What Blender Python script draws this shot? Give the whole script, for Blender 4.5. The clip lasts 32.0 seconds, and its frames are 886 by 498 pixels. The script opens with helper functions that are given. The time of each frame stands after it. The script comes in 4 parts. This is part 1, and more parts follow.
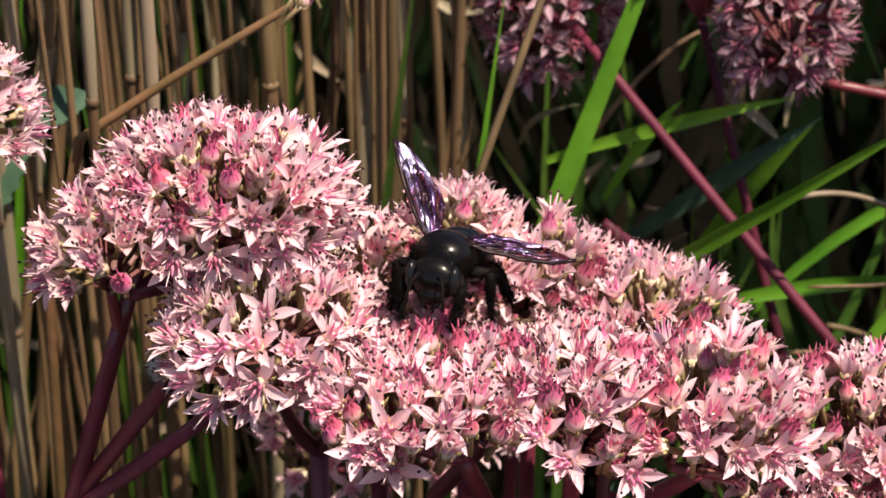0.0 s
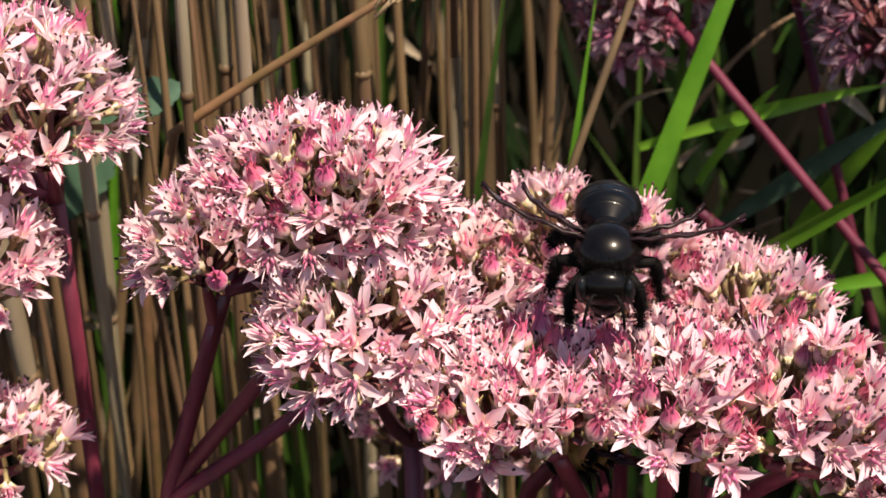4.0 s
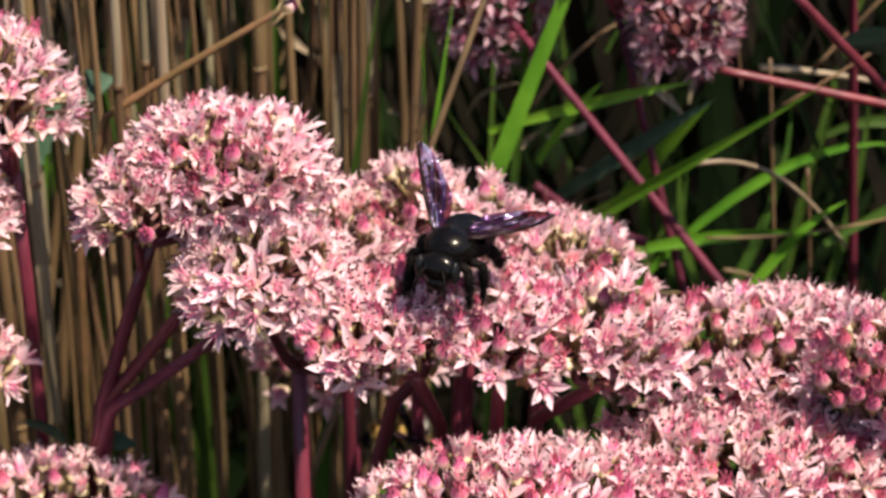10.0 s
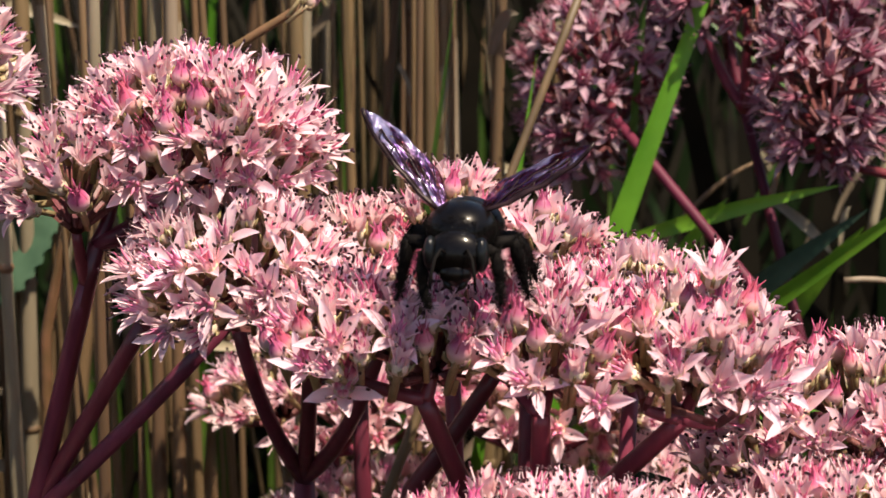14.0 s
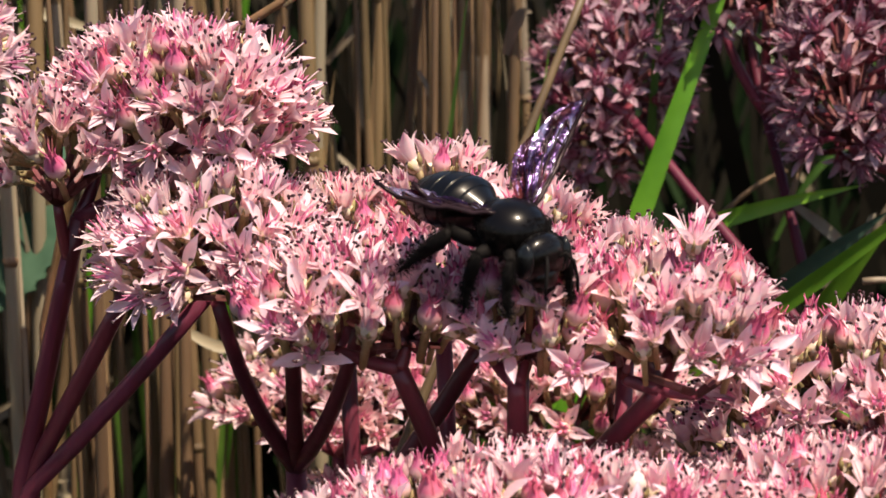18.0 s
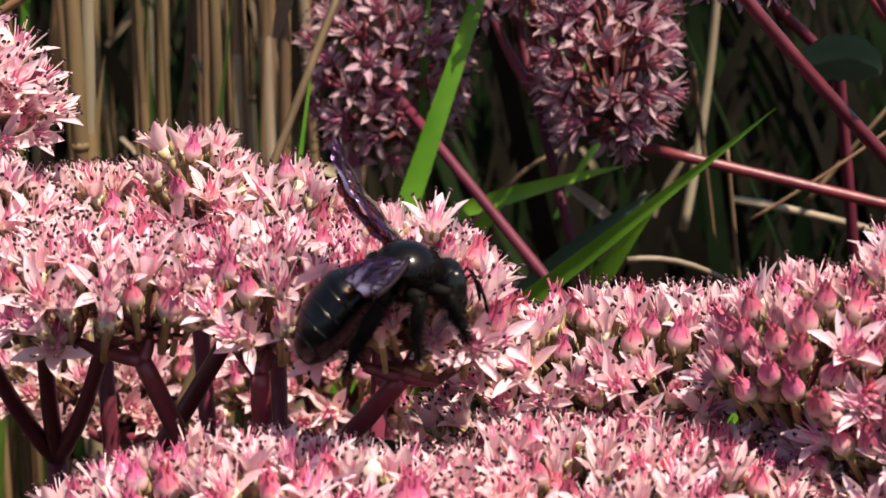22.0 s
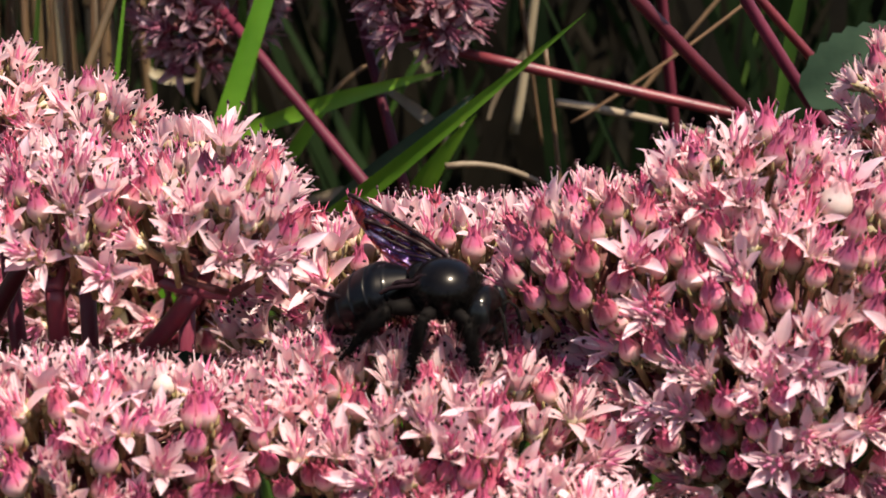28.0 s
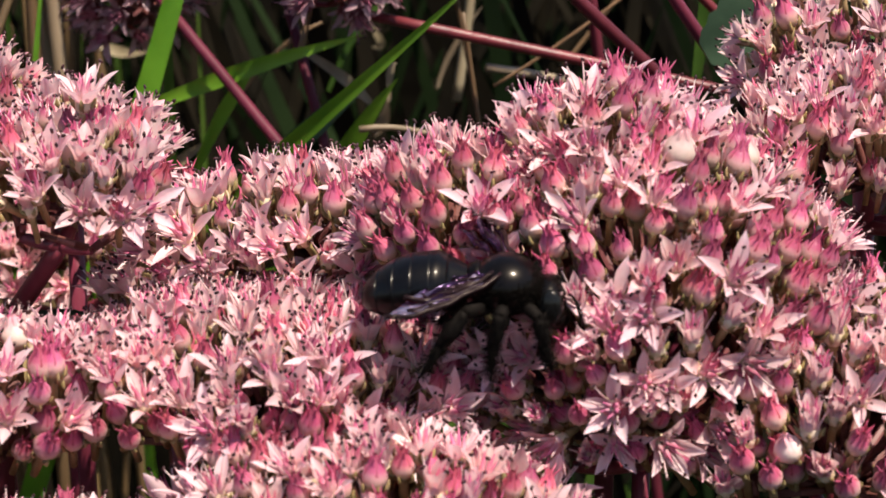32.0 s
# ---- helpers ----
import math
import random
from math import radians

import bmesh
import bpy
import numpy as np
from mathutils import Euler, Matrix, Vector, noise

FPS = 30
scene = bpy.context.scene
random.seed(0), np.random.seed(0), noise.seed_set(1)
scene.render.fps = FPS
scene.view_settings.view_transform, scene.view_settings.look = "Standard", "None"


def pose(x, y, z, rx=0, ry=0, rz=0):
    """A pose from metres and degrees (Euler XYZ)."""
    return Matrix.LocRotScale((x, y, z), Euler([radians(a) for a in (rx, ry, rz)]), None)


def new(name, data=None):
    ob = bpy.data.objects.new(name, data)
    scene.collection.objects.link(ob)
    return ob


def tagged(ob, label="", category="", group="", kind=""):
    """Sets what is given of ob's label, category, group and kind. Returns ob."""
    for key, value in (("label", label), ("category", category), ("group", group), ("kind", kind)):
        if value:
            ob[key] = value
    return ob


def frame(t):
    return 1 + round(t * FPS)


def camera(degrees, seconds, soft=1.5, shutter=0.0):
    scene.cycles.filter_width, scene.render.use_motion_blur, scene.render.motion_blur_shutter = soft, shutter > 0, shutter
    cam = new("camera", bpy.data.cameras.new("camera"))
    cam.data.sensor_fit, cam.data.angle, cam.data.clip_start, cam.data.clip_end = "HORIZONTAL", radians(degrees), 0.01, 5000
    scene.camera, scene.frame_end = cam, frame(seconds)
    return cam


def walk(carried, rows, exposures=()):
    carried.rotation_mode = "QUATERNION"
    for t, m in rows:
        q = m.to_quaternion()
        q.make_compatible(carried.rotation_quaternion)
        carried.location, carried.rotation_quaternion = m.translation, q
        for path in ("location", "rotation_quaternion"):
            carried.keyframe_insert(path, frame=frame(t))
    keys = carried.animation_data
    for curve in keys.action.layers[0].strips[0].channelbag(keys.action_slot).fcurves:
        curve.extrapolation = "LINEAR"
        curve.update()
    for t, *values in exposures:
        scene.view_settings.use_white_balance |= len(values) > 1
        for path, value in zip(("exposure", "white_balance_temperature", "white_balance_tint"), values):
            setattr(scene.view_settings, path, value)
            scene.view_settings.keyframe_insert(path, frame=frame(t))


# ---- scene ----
# Camera rows: seconds, place in millimetres, then yaw, pitch and roll in degrees.
PATH = [
    (0, -40.38, -249.81, 178.65, -2.847, -30.979, -0.172),
    (0.5, -42.67, -246.51, 180.18, -2.740, -31.859, -0.283),
    (1, -43.24, -246.55, 180.84, -1.874, -31.916, -0.691),
    (1.5, -45.13, -247.38, 180.73, -0.140, -31.030, -1.356),
    (2, -45.65, -249.70, 178.79, 0.021, -30.264, -1.279),
    (2.5, -46.71, -247.99, 180.15, -0.701, -30.438, -1.095),
    (4.5, -33.52, -246.94, 183.04, 0.133, -32.261, -1.865),
    (5, -23.50, -250.17, 179.26, -1.072, -31.675, -1.542),
    (5.5, -21.74, -249.06, 177.97, -2.220, -31.504, -0.996),
    (6, -23.95, -248.06, 178.78, -2.996, -31.693, -0.525),
    (6.5, -26.42, -247.63, 179.98, -3.202, -32.023, -0.245),
    (7, -24.67, -248.49, 179.33, -2.781, -32.175, -0.176),
    (7.5, -24.93, -248.61, 179.55, -2.810, -32.467, -0.074),
    (8, -27.45, -261.23, 187.42, -3.184, -32.493, 0.489),
    (8.5, -38.79, -307.63, 219.29, -4.729, -32.610, 1.317),
    (9, -40.35, -316.81, 228.85, -4.678, -33.059, 1.187),
    (9.5, -37.98, -318.28, 225.55, -3.973, -32.770, 0.737),
    (10, -40.60, -316.29, 223.21, -3.727, -32.680, 0.640),
    (10.5, -34.86, -302.82, 214.65, -1.988, -31.566, -0.461),
    (11, -21.69, -285.01, 184.54, 0.074, -28.694, -1.659),
    (11.5, -19.39, -262.64, 160.19, 0.715, -26.704, -1.877),
    (12, -22.16, -244.44, 135.98, 0.461, -24.374, -0.940),
    (12.5, -19.94, -272.03, 125.03, 0.200, -21.082, -0.597),
    (13, -26.65, -275.02, 123.20, 0.144, -19.984, 0.471),
    (13.5, -18.29, -272.39, 109.44, 1.710, -17.892, -0.026),
    (14, -10.38, -269.04, 97.71, 2.983, -16.130, -0.288),
    (14.5, -4.21, -267.89, 90.72, 4.177, -14.726, -0.565),
    (16.5, 10.33, -264.64, 78.64, 7.379, -13.160, -1.434),
    (17, 10.92, -264.36, 79.97, 7.059, -13.500, -1.423),
    (17.5, 7.44, -265.55, 79.77, 6.209, -13.503, -0.900),
    (18, 5.69, -266.01, 80.27, 5.946, -13.527, -0.613),
    (18.5, 5.08, -264.69, 82.28, 5.374, -14.012, -0.294),
    (19, 10.46, -263.85, 79.45, 3.956, -14.463, -0.198),
    (19.5, 6.26, -264.15, 80.89, 2.829, -14.954, -0.140),
    (20, 3.31, -264.94, 80.06, 1.910, -14.774, -0.041),
    (20.5, 7.57, -248.08, 79.02, 2.210, -15.197, -0.185),
    (21, 19.02, -247.96, 79.36, 2.919, -14.888, -0.815),
    (21.5, 17.76, -248.41, 79.62, 2.081, -14.687, -0.624),
    (22, 19.19, -265.31, 82.90, 1.692, -14.445, -0.467),
    (22.5, 12.01, -265.95, 82.86, 1.053, -14.452, -0.246),
    (23, 12.85, -264.80, 83.99, 1.287, -14.892, -0.140),
    (23.5, 14.62, -265.36, 83.15, 1.203, -15.073, -0.214),
    (24, 24.64, -266.72, 80.68, 2.125, -14.975, -0.504),
    (24.5, 23.00, -266.81, 82.07, 1.908, -15.120, -0.663),
    (25, 16.86, -266.24, 83.96, 0.889, -15.461, -0.168),
    (25.5, 18.53, -268.46, 83.20, 0.335, -15.994, 0.065),
    (26, 26.48, -267.11, 83.40, -0.590, -17.059, -0.563),
    (26.5, 29.36, -265.97, 85.51, -1.208, -17.917, -0.298),
    (28.5, 34.17, -265.82, 85.36, -1.337, -17.310, -0.544),
    (29, 37.05, -266.21, 85.55, -1.091, -17.467, -0.488),
    (29.5, 37.05, -264.08, 88.71, -1.441, -18.204, -0.347),
    (30, 39.17, -264.53, 84.72, -1.429, -17.931, -0.277),
    (30.5, 45.53, -267.27, 81.15, -0.820, -17.595, -0.626),
    (31, 49.70, -267.68, 79.66, -0.422, -17.595, -0.938),
    (31.5, 53.06, -268.16, 81.34, 0.094, -17.813, -1.311),
    (32, 59.23, -270.01, 81.30, 0.955, -17.657, -1.785),
]


def aim(x, y, z, yaw, pitch, roll):
    return pose(x / 1000, y / 1000, z / 1000, 90 + pitch, 0, yaw) @ pose(0, 0, 0, 0, 0, roll)


cam = camera(24, 32.0, soft=1.6, shutter=0.12)
cam.data.dof.use_dof = True
cam.data.dof.focus_distance = 0.281
cam.data.dof.aperture_fstop = 48.0
walk(cam, [(t, aim(*row)) for t, *row in PATH], exposures=[(0, 0.92), (6, 0.98), (14, 0.97), (23, 0.94), (29, 0.82), (32, 0.77)])

# ---- world and sun ----
SUN = Vector((0.32, -0.28, 0.90)).normalized()
world = bpy.data.worlds.new("sky")
scene.world = world
world.use_nodes = True
wn = world.node_tree
wn.nodes.clear()
sky = wn.nodes.new("ShaderNodeTexSky")
sky.sky_type = "NISHITA"
sky.sun_disc = False
sky.sun_elevation = math.asin(SUN.z)
sky.sun_rotation = math.atan2(SUN.x, SUN.y)
back = wn.nodes.new("ShaderNodeBackground")
back.inputs["Strength"].default_value = 0.085
wout = wn.nodes.new("ShaderNodeOutputWorld")
wn.links.new(sky.outputs[0], back.inputs[0])
wn.links.new(back.outputs[0], wout.inputs[0])
lamp = bpy.data.lights.new("sun", "SUN")
lamp.energy = 5.0
lamp.angle = radians(0.6)
lamp.color = (1.0, 0.93, 0.77)
sun = new("sun", lamp)
sun.matrix_world = SUN.to_track_quat("Z", "Y").to_matrix().to_4x4()


# ---- materials ----
def material(name, rough=0.5, spec=0.5, metal=0.0):
    m = bpy.data.materials.new(name)
    m.use_nodes = True
    t = m.node_tree
    b = t.nodes["Principled BSDF"]
    b.inputs["Roughness"].default_value = rough
    b.inputs["Specular IOR Level"].default_value = spec
    b.inputs["Metallic"].default_value = metal
    return m, t, b


def node(t, kind, **values):
    n = t.nodes.new(kind)
    for key, value in values.items():
        if key in n.inputs:
            n.inputs[key].default_value = value
    return n


def ramp(t, source, stops):
    r = t.nodes.new("ShaderNodeValToRGB")
    while len(r.color_ramp.elements) < len(stops):
        r.color_ramp.elements.new(0.5)
    for e, (at, c) in zip(r.color_ramp.elements, stops):
        e.position, e.color = at, (*c, 1)
    t.links.new(source, r.inputs[0])
    return r.outputs[0]


def scaled(t, source, a, b):
    m = t.nodes.new("ShaderNodeMapRange")
    m.inputs[1].default_value, m.inputs[2].default_value = a, b
    t.links.new(source, m.inputs[0])
    return m.outputs[0]


def mixed(t, fac, a, b, mode="MIX"):
    m = t.nodes.new("ShaderNodeMix")
    m.data_type, m.blend_type = "RGBA", mode
    for socket, value in ((m.inputs[0], fac), (m.inputs[6], a), (m.inputs[7], b)):
        if isinstance(value, (int, float)):
            socket.default_value = value
        elif isinstance(value, tuple):
            socket.default_value = (*value, 1)
        else:
            t.links.new(value, socket)
    return m.outputs[2]


def coord(t, which="Object"):
    return t.nodes.new("ShaderNodeTexCoord").outputs[which]


def grain(t, vector, scale, detail=3.0):
    n = node(t, "ShaderNodeTexNoise", Scale=scale, Detail=detail)
    t.links.new(vector, n.inputs["Vector"])
    return n.outputs[0]


def bumped(t, b, height, strength, distance):
    n = node(t, "ShaderNodeBump", Strength=strength, Distance=distance)
    t.links.new(height, n.inputs["Height"])
    t.links.new(n.outputs[0], b.inputs["Normal"])


def random_of(t):
    return t.nodes.new("ShaderNodeObjectInfo").outputs["Random"]


def varied(t, colour, low=0.85, high=1.1, hue=0.02):
    h = t.nodes.new("ShaderNodeHueSaturation")
    r = random_of(t)
    m = t.nodes.new("ShaderNodeMapRange")
    m.inputs[3].default_value, m.inputs[4].default_value = low, high
    t.links.new(r, m.inputs[0])
    t.links.new(m.outputs[0], h.inputs["Value"])
    m2 = t.nodes.new("ShaderNodeMapRange")
    m2.inputs[3].default_value, m2.inputs[4].default_value = 0.5 - hue, 0.5 + hue
    w = t.nodes.new("ShaderNodeMath")
    w.operation = "FRACT"
    k = t.nodes.new("ShaderNodeMath")
    k.operation = "MULTIPLY"
    k.inputs[1].default_value = 7.31
    t.links.new(r, k.inputs[0])
    t.links.new(k.outputs[0], w.inputs[0])
    t.links.new(w.outputs[0], m2.inputs[0])
    t.links.new(m2.outputs[0], h.inputs["Hue"])
    t.links.new(colour, h.inputs["Color"])
    return h.outputs[0]


def leafy(m, t, b, colour, share):
    """Adds light that passes through a thin leaf or petal."""
    tr = t.nodes.new("ShaderNodeBsdfTranslucent")
    mix = t.nodes.new("ShaderNodeMixShader")
    mix.inputs[0].default_value = share
    out = t.nodes["Material Output"]
    t.links.new(colour, b.inputs["Base Color"])
    t.links.new(colour, tr.inputs["Color"])
    t.links.new(b.outputs[0], mix.inputs[1])
    t.links.new(tr.outputs[0], mix.inputs[2])
    t.links.new(mix.outputs[0], out.inputs["Surface"])


def radial(t):
    v = coord(t)
    s = t.nodes.new("ShaderNodeSeparateXYZ")
    t.links.new(v, s.inputs[0])
    m = t.nodes.new("ShaderNodeVectorMath")
    m.operation = "MULTIPLY"
    m.inputs[1].default_value = (1, 1, 0)
    t.links.new(v, m.inputs[0])
    le = t.nodes.new("ShaderNodeVectorMath")
    le.operation = "LENGTH"
    t.links.new(m.outputs[0], le.inputs[0])
    return v, le.outputs["Value"], s.outputs[2]


def petal_material(name, core, middle, tip):
    """Petals from a warm root over a pale middle to a flushed tip, with faint lengthwise grain."""
    m, t, b = material(name, 0.42, 0.38)
    v, r, z = radial(t)
    off = t.nodes.new("ShaderNodeVectorMath")
    off.operation = "DISTANCE"
    off.inputs[1].default_value = (0, 0, 0.0008)
    t.links.new(v, off.inputs[0])
    c = ramp(t, scaled(t, off.outputs["Value"], 0.0004, 0.0050), [(0.0, core), (0.38, middle), (0.72, middle), (1.0, tip)])
    g = grain(t, v, 900)
    c = mixed(t, 0.30, c, ramp(t, g, [(0.34, tip), (0.68, (0.97, 0.86, 0.83))]))
    leafy(m, t, b, varied(t, c, 0.88, 1.05, 0.014), 0.46)
    bumped(t, b, grain(t, v, 2500), 0.25, 0.0002)
    return m


def height_material(name, low, high, stops, rough=0.4, hue=0.012, through_share=0.22):
    m, t, b = material(name, rough, 0.5)
    v, r, z = radial(t)
    c = ramp(t, scaled(t, z, low, high), stops)
    c = mixed(t, 0.10, c, ramp(t, grain(t, v, 700), [(0.35, (0.55, 0.20, 0.26)), (0.65, (0.92, 0.78, 0.70))]))
    leafy(m, t, b, varied(t, c, 0.6, 1.1, hue), through_share)
    bumped(t, b, grain(t, v, 3000), 0.2, 0.0002)
    return m


def plain_material(name, dark, light, scale, rough=0.5, share=0.0, stretch=None, bump=0.0004, spec=0.4, space="Object"):
    m, t, b = material(name, rough, spec)
    v = coord(t, space)
    if stretch:
        mp = t.nodes.new("ShaderNodeMapping")
        mp.inputs["Scale"].default_value = stretch
        t.links.new(v, mp.inputs[0])
        v = mp.outputs[0]
    c = ramp(t, grain(t, v, scale, 5), [(0.3, dark), (0.7, light)])
    c = mixed(t, 0.3, c, ramp(t, grain(t, v, scale * 0.13, 2), [(0.35, dark), (0.65, light)]))
    c = varied(t, c, 0.7, 1.15, 0.012)
    if share:
        leafy(m, t, b, c, share)
    else:
        t.links.new(c, b.inputs["Base Color"])
    bumped(t, b, grain(t, v, scale * 2), 0.35, bump)
    return m


PETAL = petal_material("petal_pink", (0.88, 0.54, 0.46), (0.945, 0.665, 0.65), (0.83, 0.36, 0.48))
PETAL_STAR = petal_material("petal_star", (0.84, 0.32, 0.43), (0.93, 0.585, 0.63), (0.93, 0.65, 0.73))
# darkened copy of the petal colours, shade painted in for the rear heads
PETAL_SHADED = petal_material("petal_shaded", (0.28, 0.10, 0.14), (0.45, 0.23, 0.28), (0.39, 0.18, 0.25))
CUP = plain_material("cup_cream", (0.70, 0.52, 0.34), (0.92, 0.75, 0.60), 900, 0.5, 0.15)
CARPEL = height_material("carpel_rose", 0.0005, 0.0044, [(0.0, (0.90, 0.70, 0.62)), (0.42, (0.89, 0.54, 0.59)), (0.70, (0.76, 0.19, 0.36)), (1.0, (0.52, 0.04, 0.16))])
CARPEL_TIP = height_material("carpel_crimson", 0.0034, 0.0064, [(0.0, (0.66, 0.10, 0.24)), (0.5, (0.52, 0.04, 0.15)), (1.0, (0.42, 0.03, 0.11))])
# carpel copy with the same shade put into its colours
CARPEL_SHADED = height_material("carpel_shaded", 0.0005, 0.0045, [(0.0, (0.40, 0.16, 0.18)), (0.5, (0.42, 0.10, 0.17)), (1.0, (0.26, 0.02, 0.08))])
BUD = height_material("bud_rose", 0.0006, 0.0050, [(0.0, (0.30, 0.22, 0.09)), (0.20, (0.70, 0.52, 0.35)), (0.40, (0.76, 0.42, 0.40)), (0.60, (0.56, 0.08, 0.19)), (1.0, (0.34, 0.010, 0.07))], 0.35, 0.012, 0.14)
BUD_PALE = height_material("bud_cream", 0.0005, 0.0048, [(0.0, (0.46, 0.38, 0.20)), (0.3, (0.82, 0.66, 0.52)), (0.7, (0.86, 0.62, 0.58)), (1.0, (0.80, 0.34, 0.40))], 0.35, 0.014, 0.14)
SEAM = plain_material("bud_seam_wine", (0.24, 0.03, 0.06), (0.44, 0.08, 0.12), 900, 0.5)
SEPAL = plain_material("sepal_green", (0.22, 0.17, 0.06), (0.46, 0.32, 0.17), 700, 0.5, 0.15)
# filaments darkened likewise to paint the rear heads' shade
FILAMENT_SHADED = plain_material("filament_shaded", (0.20, 0.07, 0.10), (0.34, 0.16, 0.20), 800, 0.5)
FILAMENT = plain_material("filament_pale", (0.86, 0.52, 0.56), (0.95, 0.80, 0.78), 800, 0.4, 0.3)
ANTHER = plain_material("anther_dark", (0.016, 0.003, 0.005), (0.05, 0.007, 0.012), 1500, 0.6)
STEM = plain_material("stem_wine", (0.075, 0.010, 0.019), (0.19, 0.030, 0.046), 260, 0.38, 0.0, (1, 1, 0.25))
# rose stem colour, darkened and dulled to paint the background's shade
STEM_SHADED = plain_material("stem_rose_shaded", (0.045, 0.005, 0.012), (0.13, 0.019, 0.034), 200, 0.55, 0.0, (1, 1, 0.25), 0.0004, 0.2)
STRAW = plain_material("straw_brown", (0.06, 0.034, 0.016), (0.23, 0.135, 0.065), 160, 0.55, 0.0, (1, 1, 0.12))
STRAW_PALE = plain_material("straw_pale", (0.15, 0.105, 0.06), (0.34, 0.26, 0.17), 160, 0.55, 0.0, (1, 1, 0.15))
GRASS = plain_material("grass_green", (0.085, 0.22, 0.012), (0.20, 0.40, 0.03), 90, 0.4, 0.45)
# olive blade green, also darkened in place of shade behind the stems
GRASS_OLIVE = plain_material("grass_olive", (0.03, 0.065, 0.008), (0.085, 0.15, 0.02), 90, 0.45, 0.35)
# near-black green and brown put the thicket's shade into its colour
GRASS_SHADED = plain_material("grass_shaded", (0.004, 0.010, 0.002), (0.015, 0.028, 0.006), 60, 0.7, 0.2, None, 0.0004, 0.15)
DEAD_SHADED = plain_material("dead_stalks_shaded", (0.003, 0.0023, 0.0017), (0.017, 0.012, 0.007), 60, 0.8, 0.0, None, 0.0004, 0.1)
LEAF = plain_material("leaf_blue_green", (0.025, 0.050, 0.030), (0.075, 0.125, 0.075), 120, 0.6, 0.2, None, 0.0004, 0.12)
PEDICEL_MAT = plain_material("pedicel_wine_green", (0.11, 0.02, 0.03), (0.26, 0.09, 0.075), 500, 0.5, 0.1)
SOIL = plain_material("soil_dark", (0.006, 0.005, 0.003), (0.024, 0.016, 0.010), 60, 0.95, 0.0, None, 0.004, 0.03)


# ---- mesh helpers ----
def mesh_of(name, verts, faces, mats, index=None, smooth=True):
    me = bpy.data.meshes.new(name)
    me.from_pydata([tuple(v) for v in verts], [], faces)
    for m in mats:
        me.materials.append(m)
    if index:
        me.polygons.foreach_set("material_index", index)
    me.polygons.foreach_set("use_smooth", [smooth] * len(faces))
    me.update()
    return me


def part(name, data, parent, m=None, label=""):
    """Links mesh data as one mesh object under a thing or a part."""
    ob = new(name, data)
    ob.parent = parent
    if m is not None:
        ob.matrix_basis = m
    if label:
        ob["label"] = label
    return ob


def thing(name, label, category, at=(0, 0, 0), group="", kind=""):
    ob = new(name)
    ob.empty_display_size = 0.005
    ob.location = at
    return tagged(ob, label, category, group, kind)


class Build:
    """Collects vertices and faces of one mesh, with a material number for each face."""

    def __init__(self):
        self.v, self.f, self.i = [], [], []

    def add(self, verts, faces, mat=0):
        n = len(self.v)
        self.v += [Vector(p) for p in verts]
        self.f += [tuple(k + n for k in f) for f in faces]
        self.i += [mat] * len(faces)

    def tube(self, points, radii, sides=6, mat=0, close=True):
        rings, pts = [], [Vector(p) for p in points]
        side = None
        for k, p in enumerate(pts):
            d = (pts[min(k + 1, len(pts) - 1)] - pts[max(k - 1, 0)]).normalized()
            if side is None:
                side = d.orthogonal().normalized()
            side = (side - d * side.dot(d)).normalized()
            up = d.cross(side)
            rings.append([p + radii[k] * (math.cos(a) * side + math.sin(a) * up) for a in (math.tau * j / sides for j in range(sides))])
        verts = [p for ring in rings for p in ring]
        faces = [(a * sides + j, a * sides + (j + 1) % sides, (a + 1) * sides + (j + 1) % sides, (a + 1) * sides + j) for a in range(len(pts) - 1) for j in range(sides)]
        if close:
            faces += [tuple(range(sides - 1, -1, -1)), tuple(range(len(verts) - sides, len(verts)))]
        self.add(verts, faces, mat)

    def ball(self, centre, radii, turn=None, rows=6, sides=8, mat=0, shape=None):
        """An ellipsoid along z; shape(u) scales its girth from -1 to 1."""
        verts, c = [], Vector(centre)
        turn = turn or Matrix.Identity(3)
        for k in range(rows + 1):
            a = math.pi * k / rows - math.pi / 2
            for j in range(sides):
                b = math.tau * j / sides
                w = math.cos(a) * (shape(math.sin(a)) if shape else 1)
                verts.append(c + turn @ Vector((radii[0] * w * math.cos(b), radii[1] * w * math.sin(b), radii[2] * math.sin(a))))
        faces = [(k * sides + j, k * sides + (j + 1) % sides, (k + 1) * sides + (j + 1) % sides, (k + 1) * sides + j) for k in range(rows) for j in range(sides)]
        self.add(verts, faces, mat)

    def mesh(self, name, mats, smooth=True):
        me = mesh_of(name, self.v, self.f, mats, self.i, smooth)
        bm = bmesh.new()
        bm.from_mesh(me)
        bmesh.ops.remove_doubles(bm, verts=bm.verts, dist=1e-6)
        bm.to_mesh(me)
        bm.free()
        return me


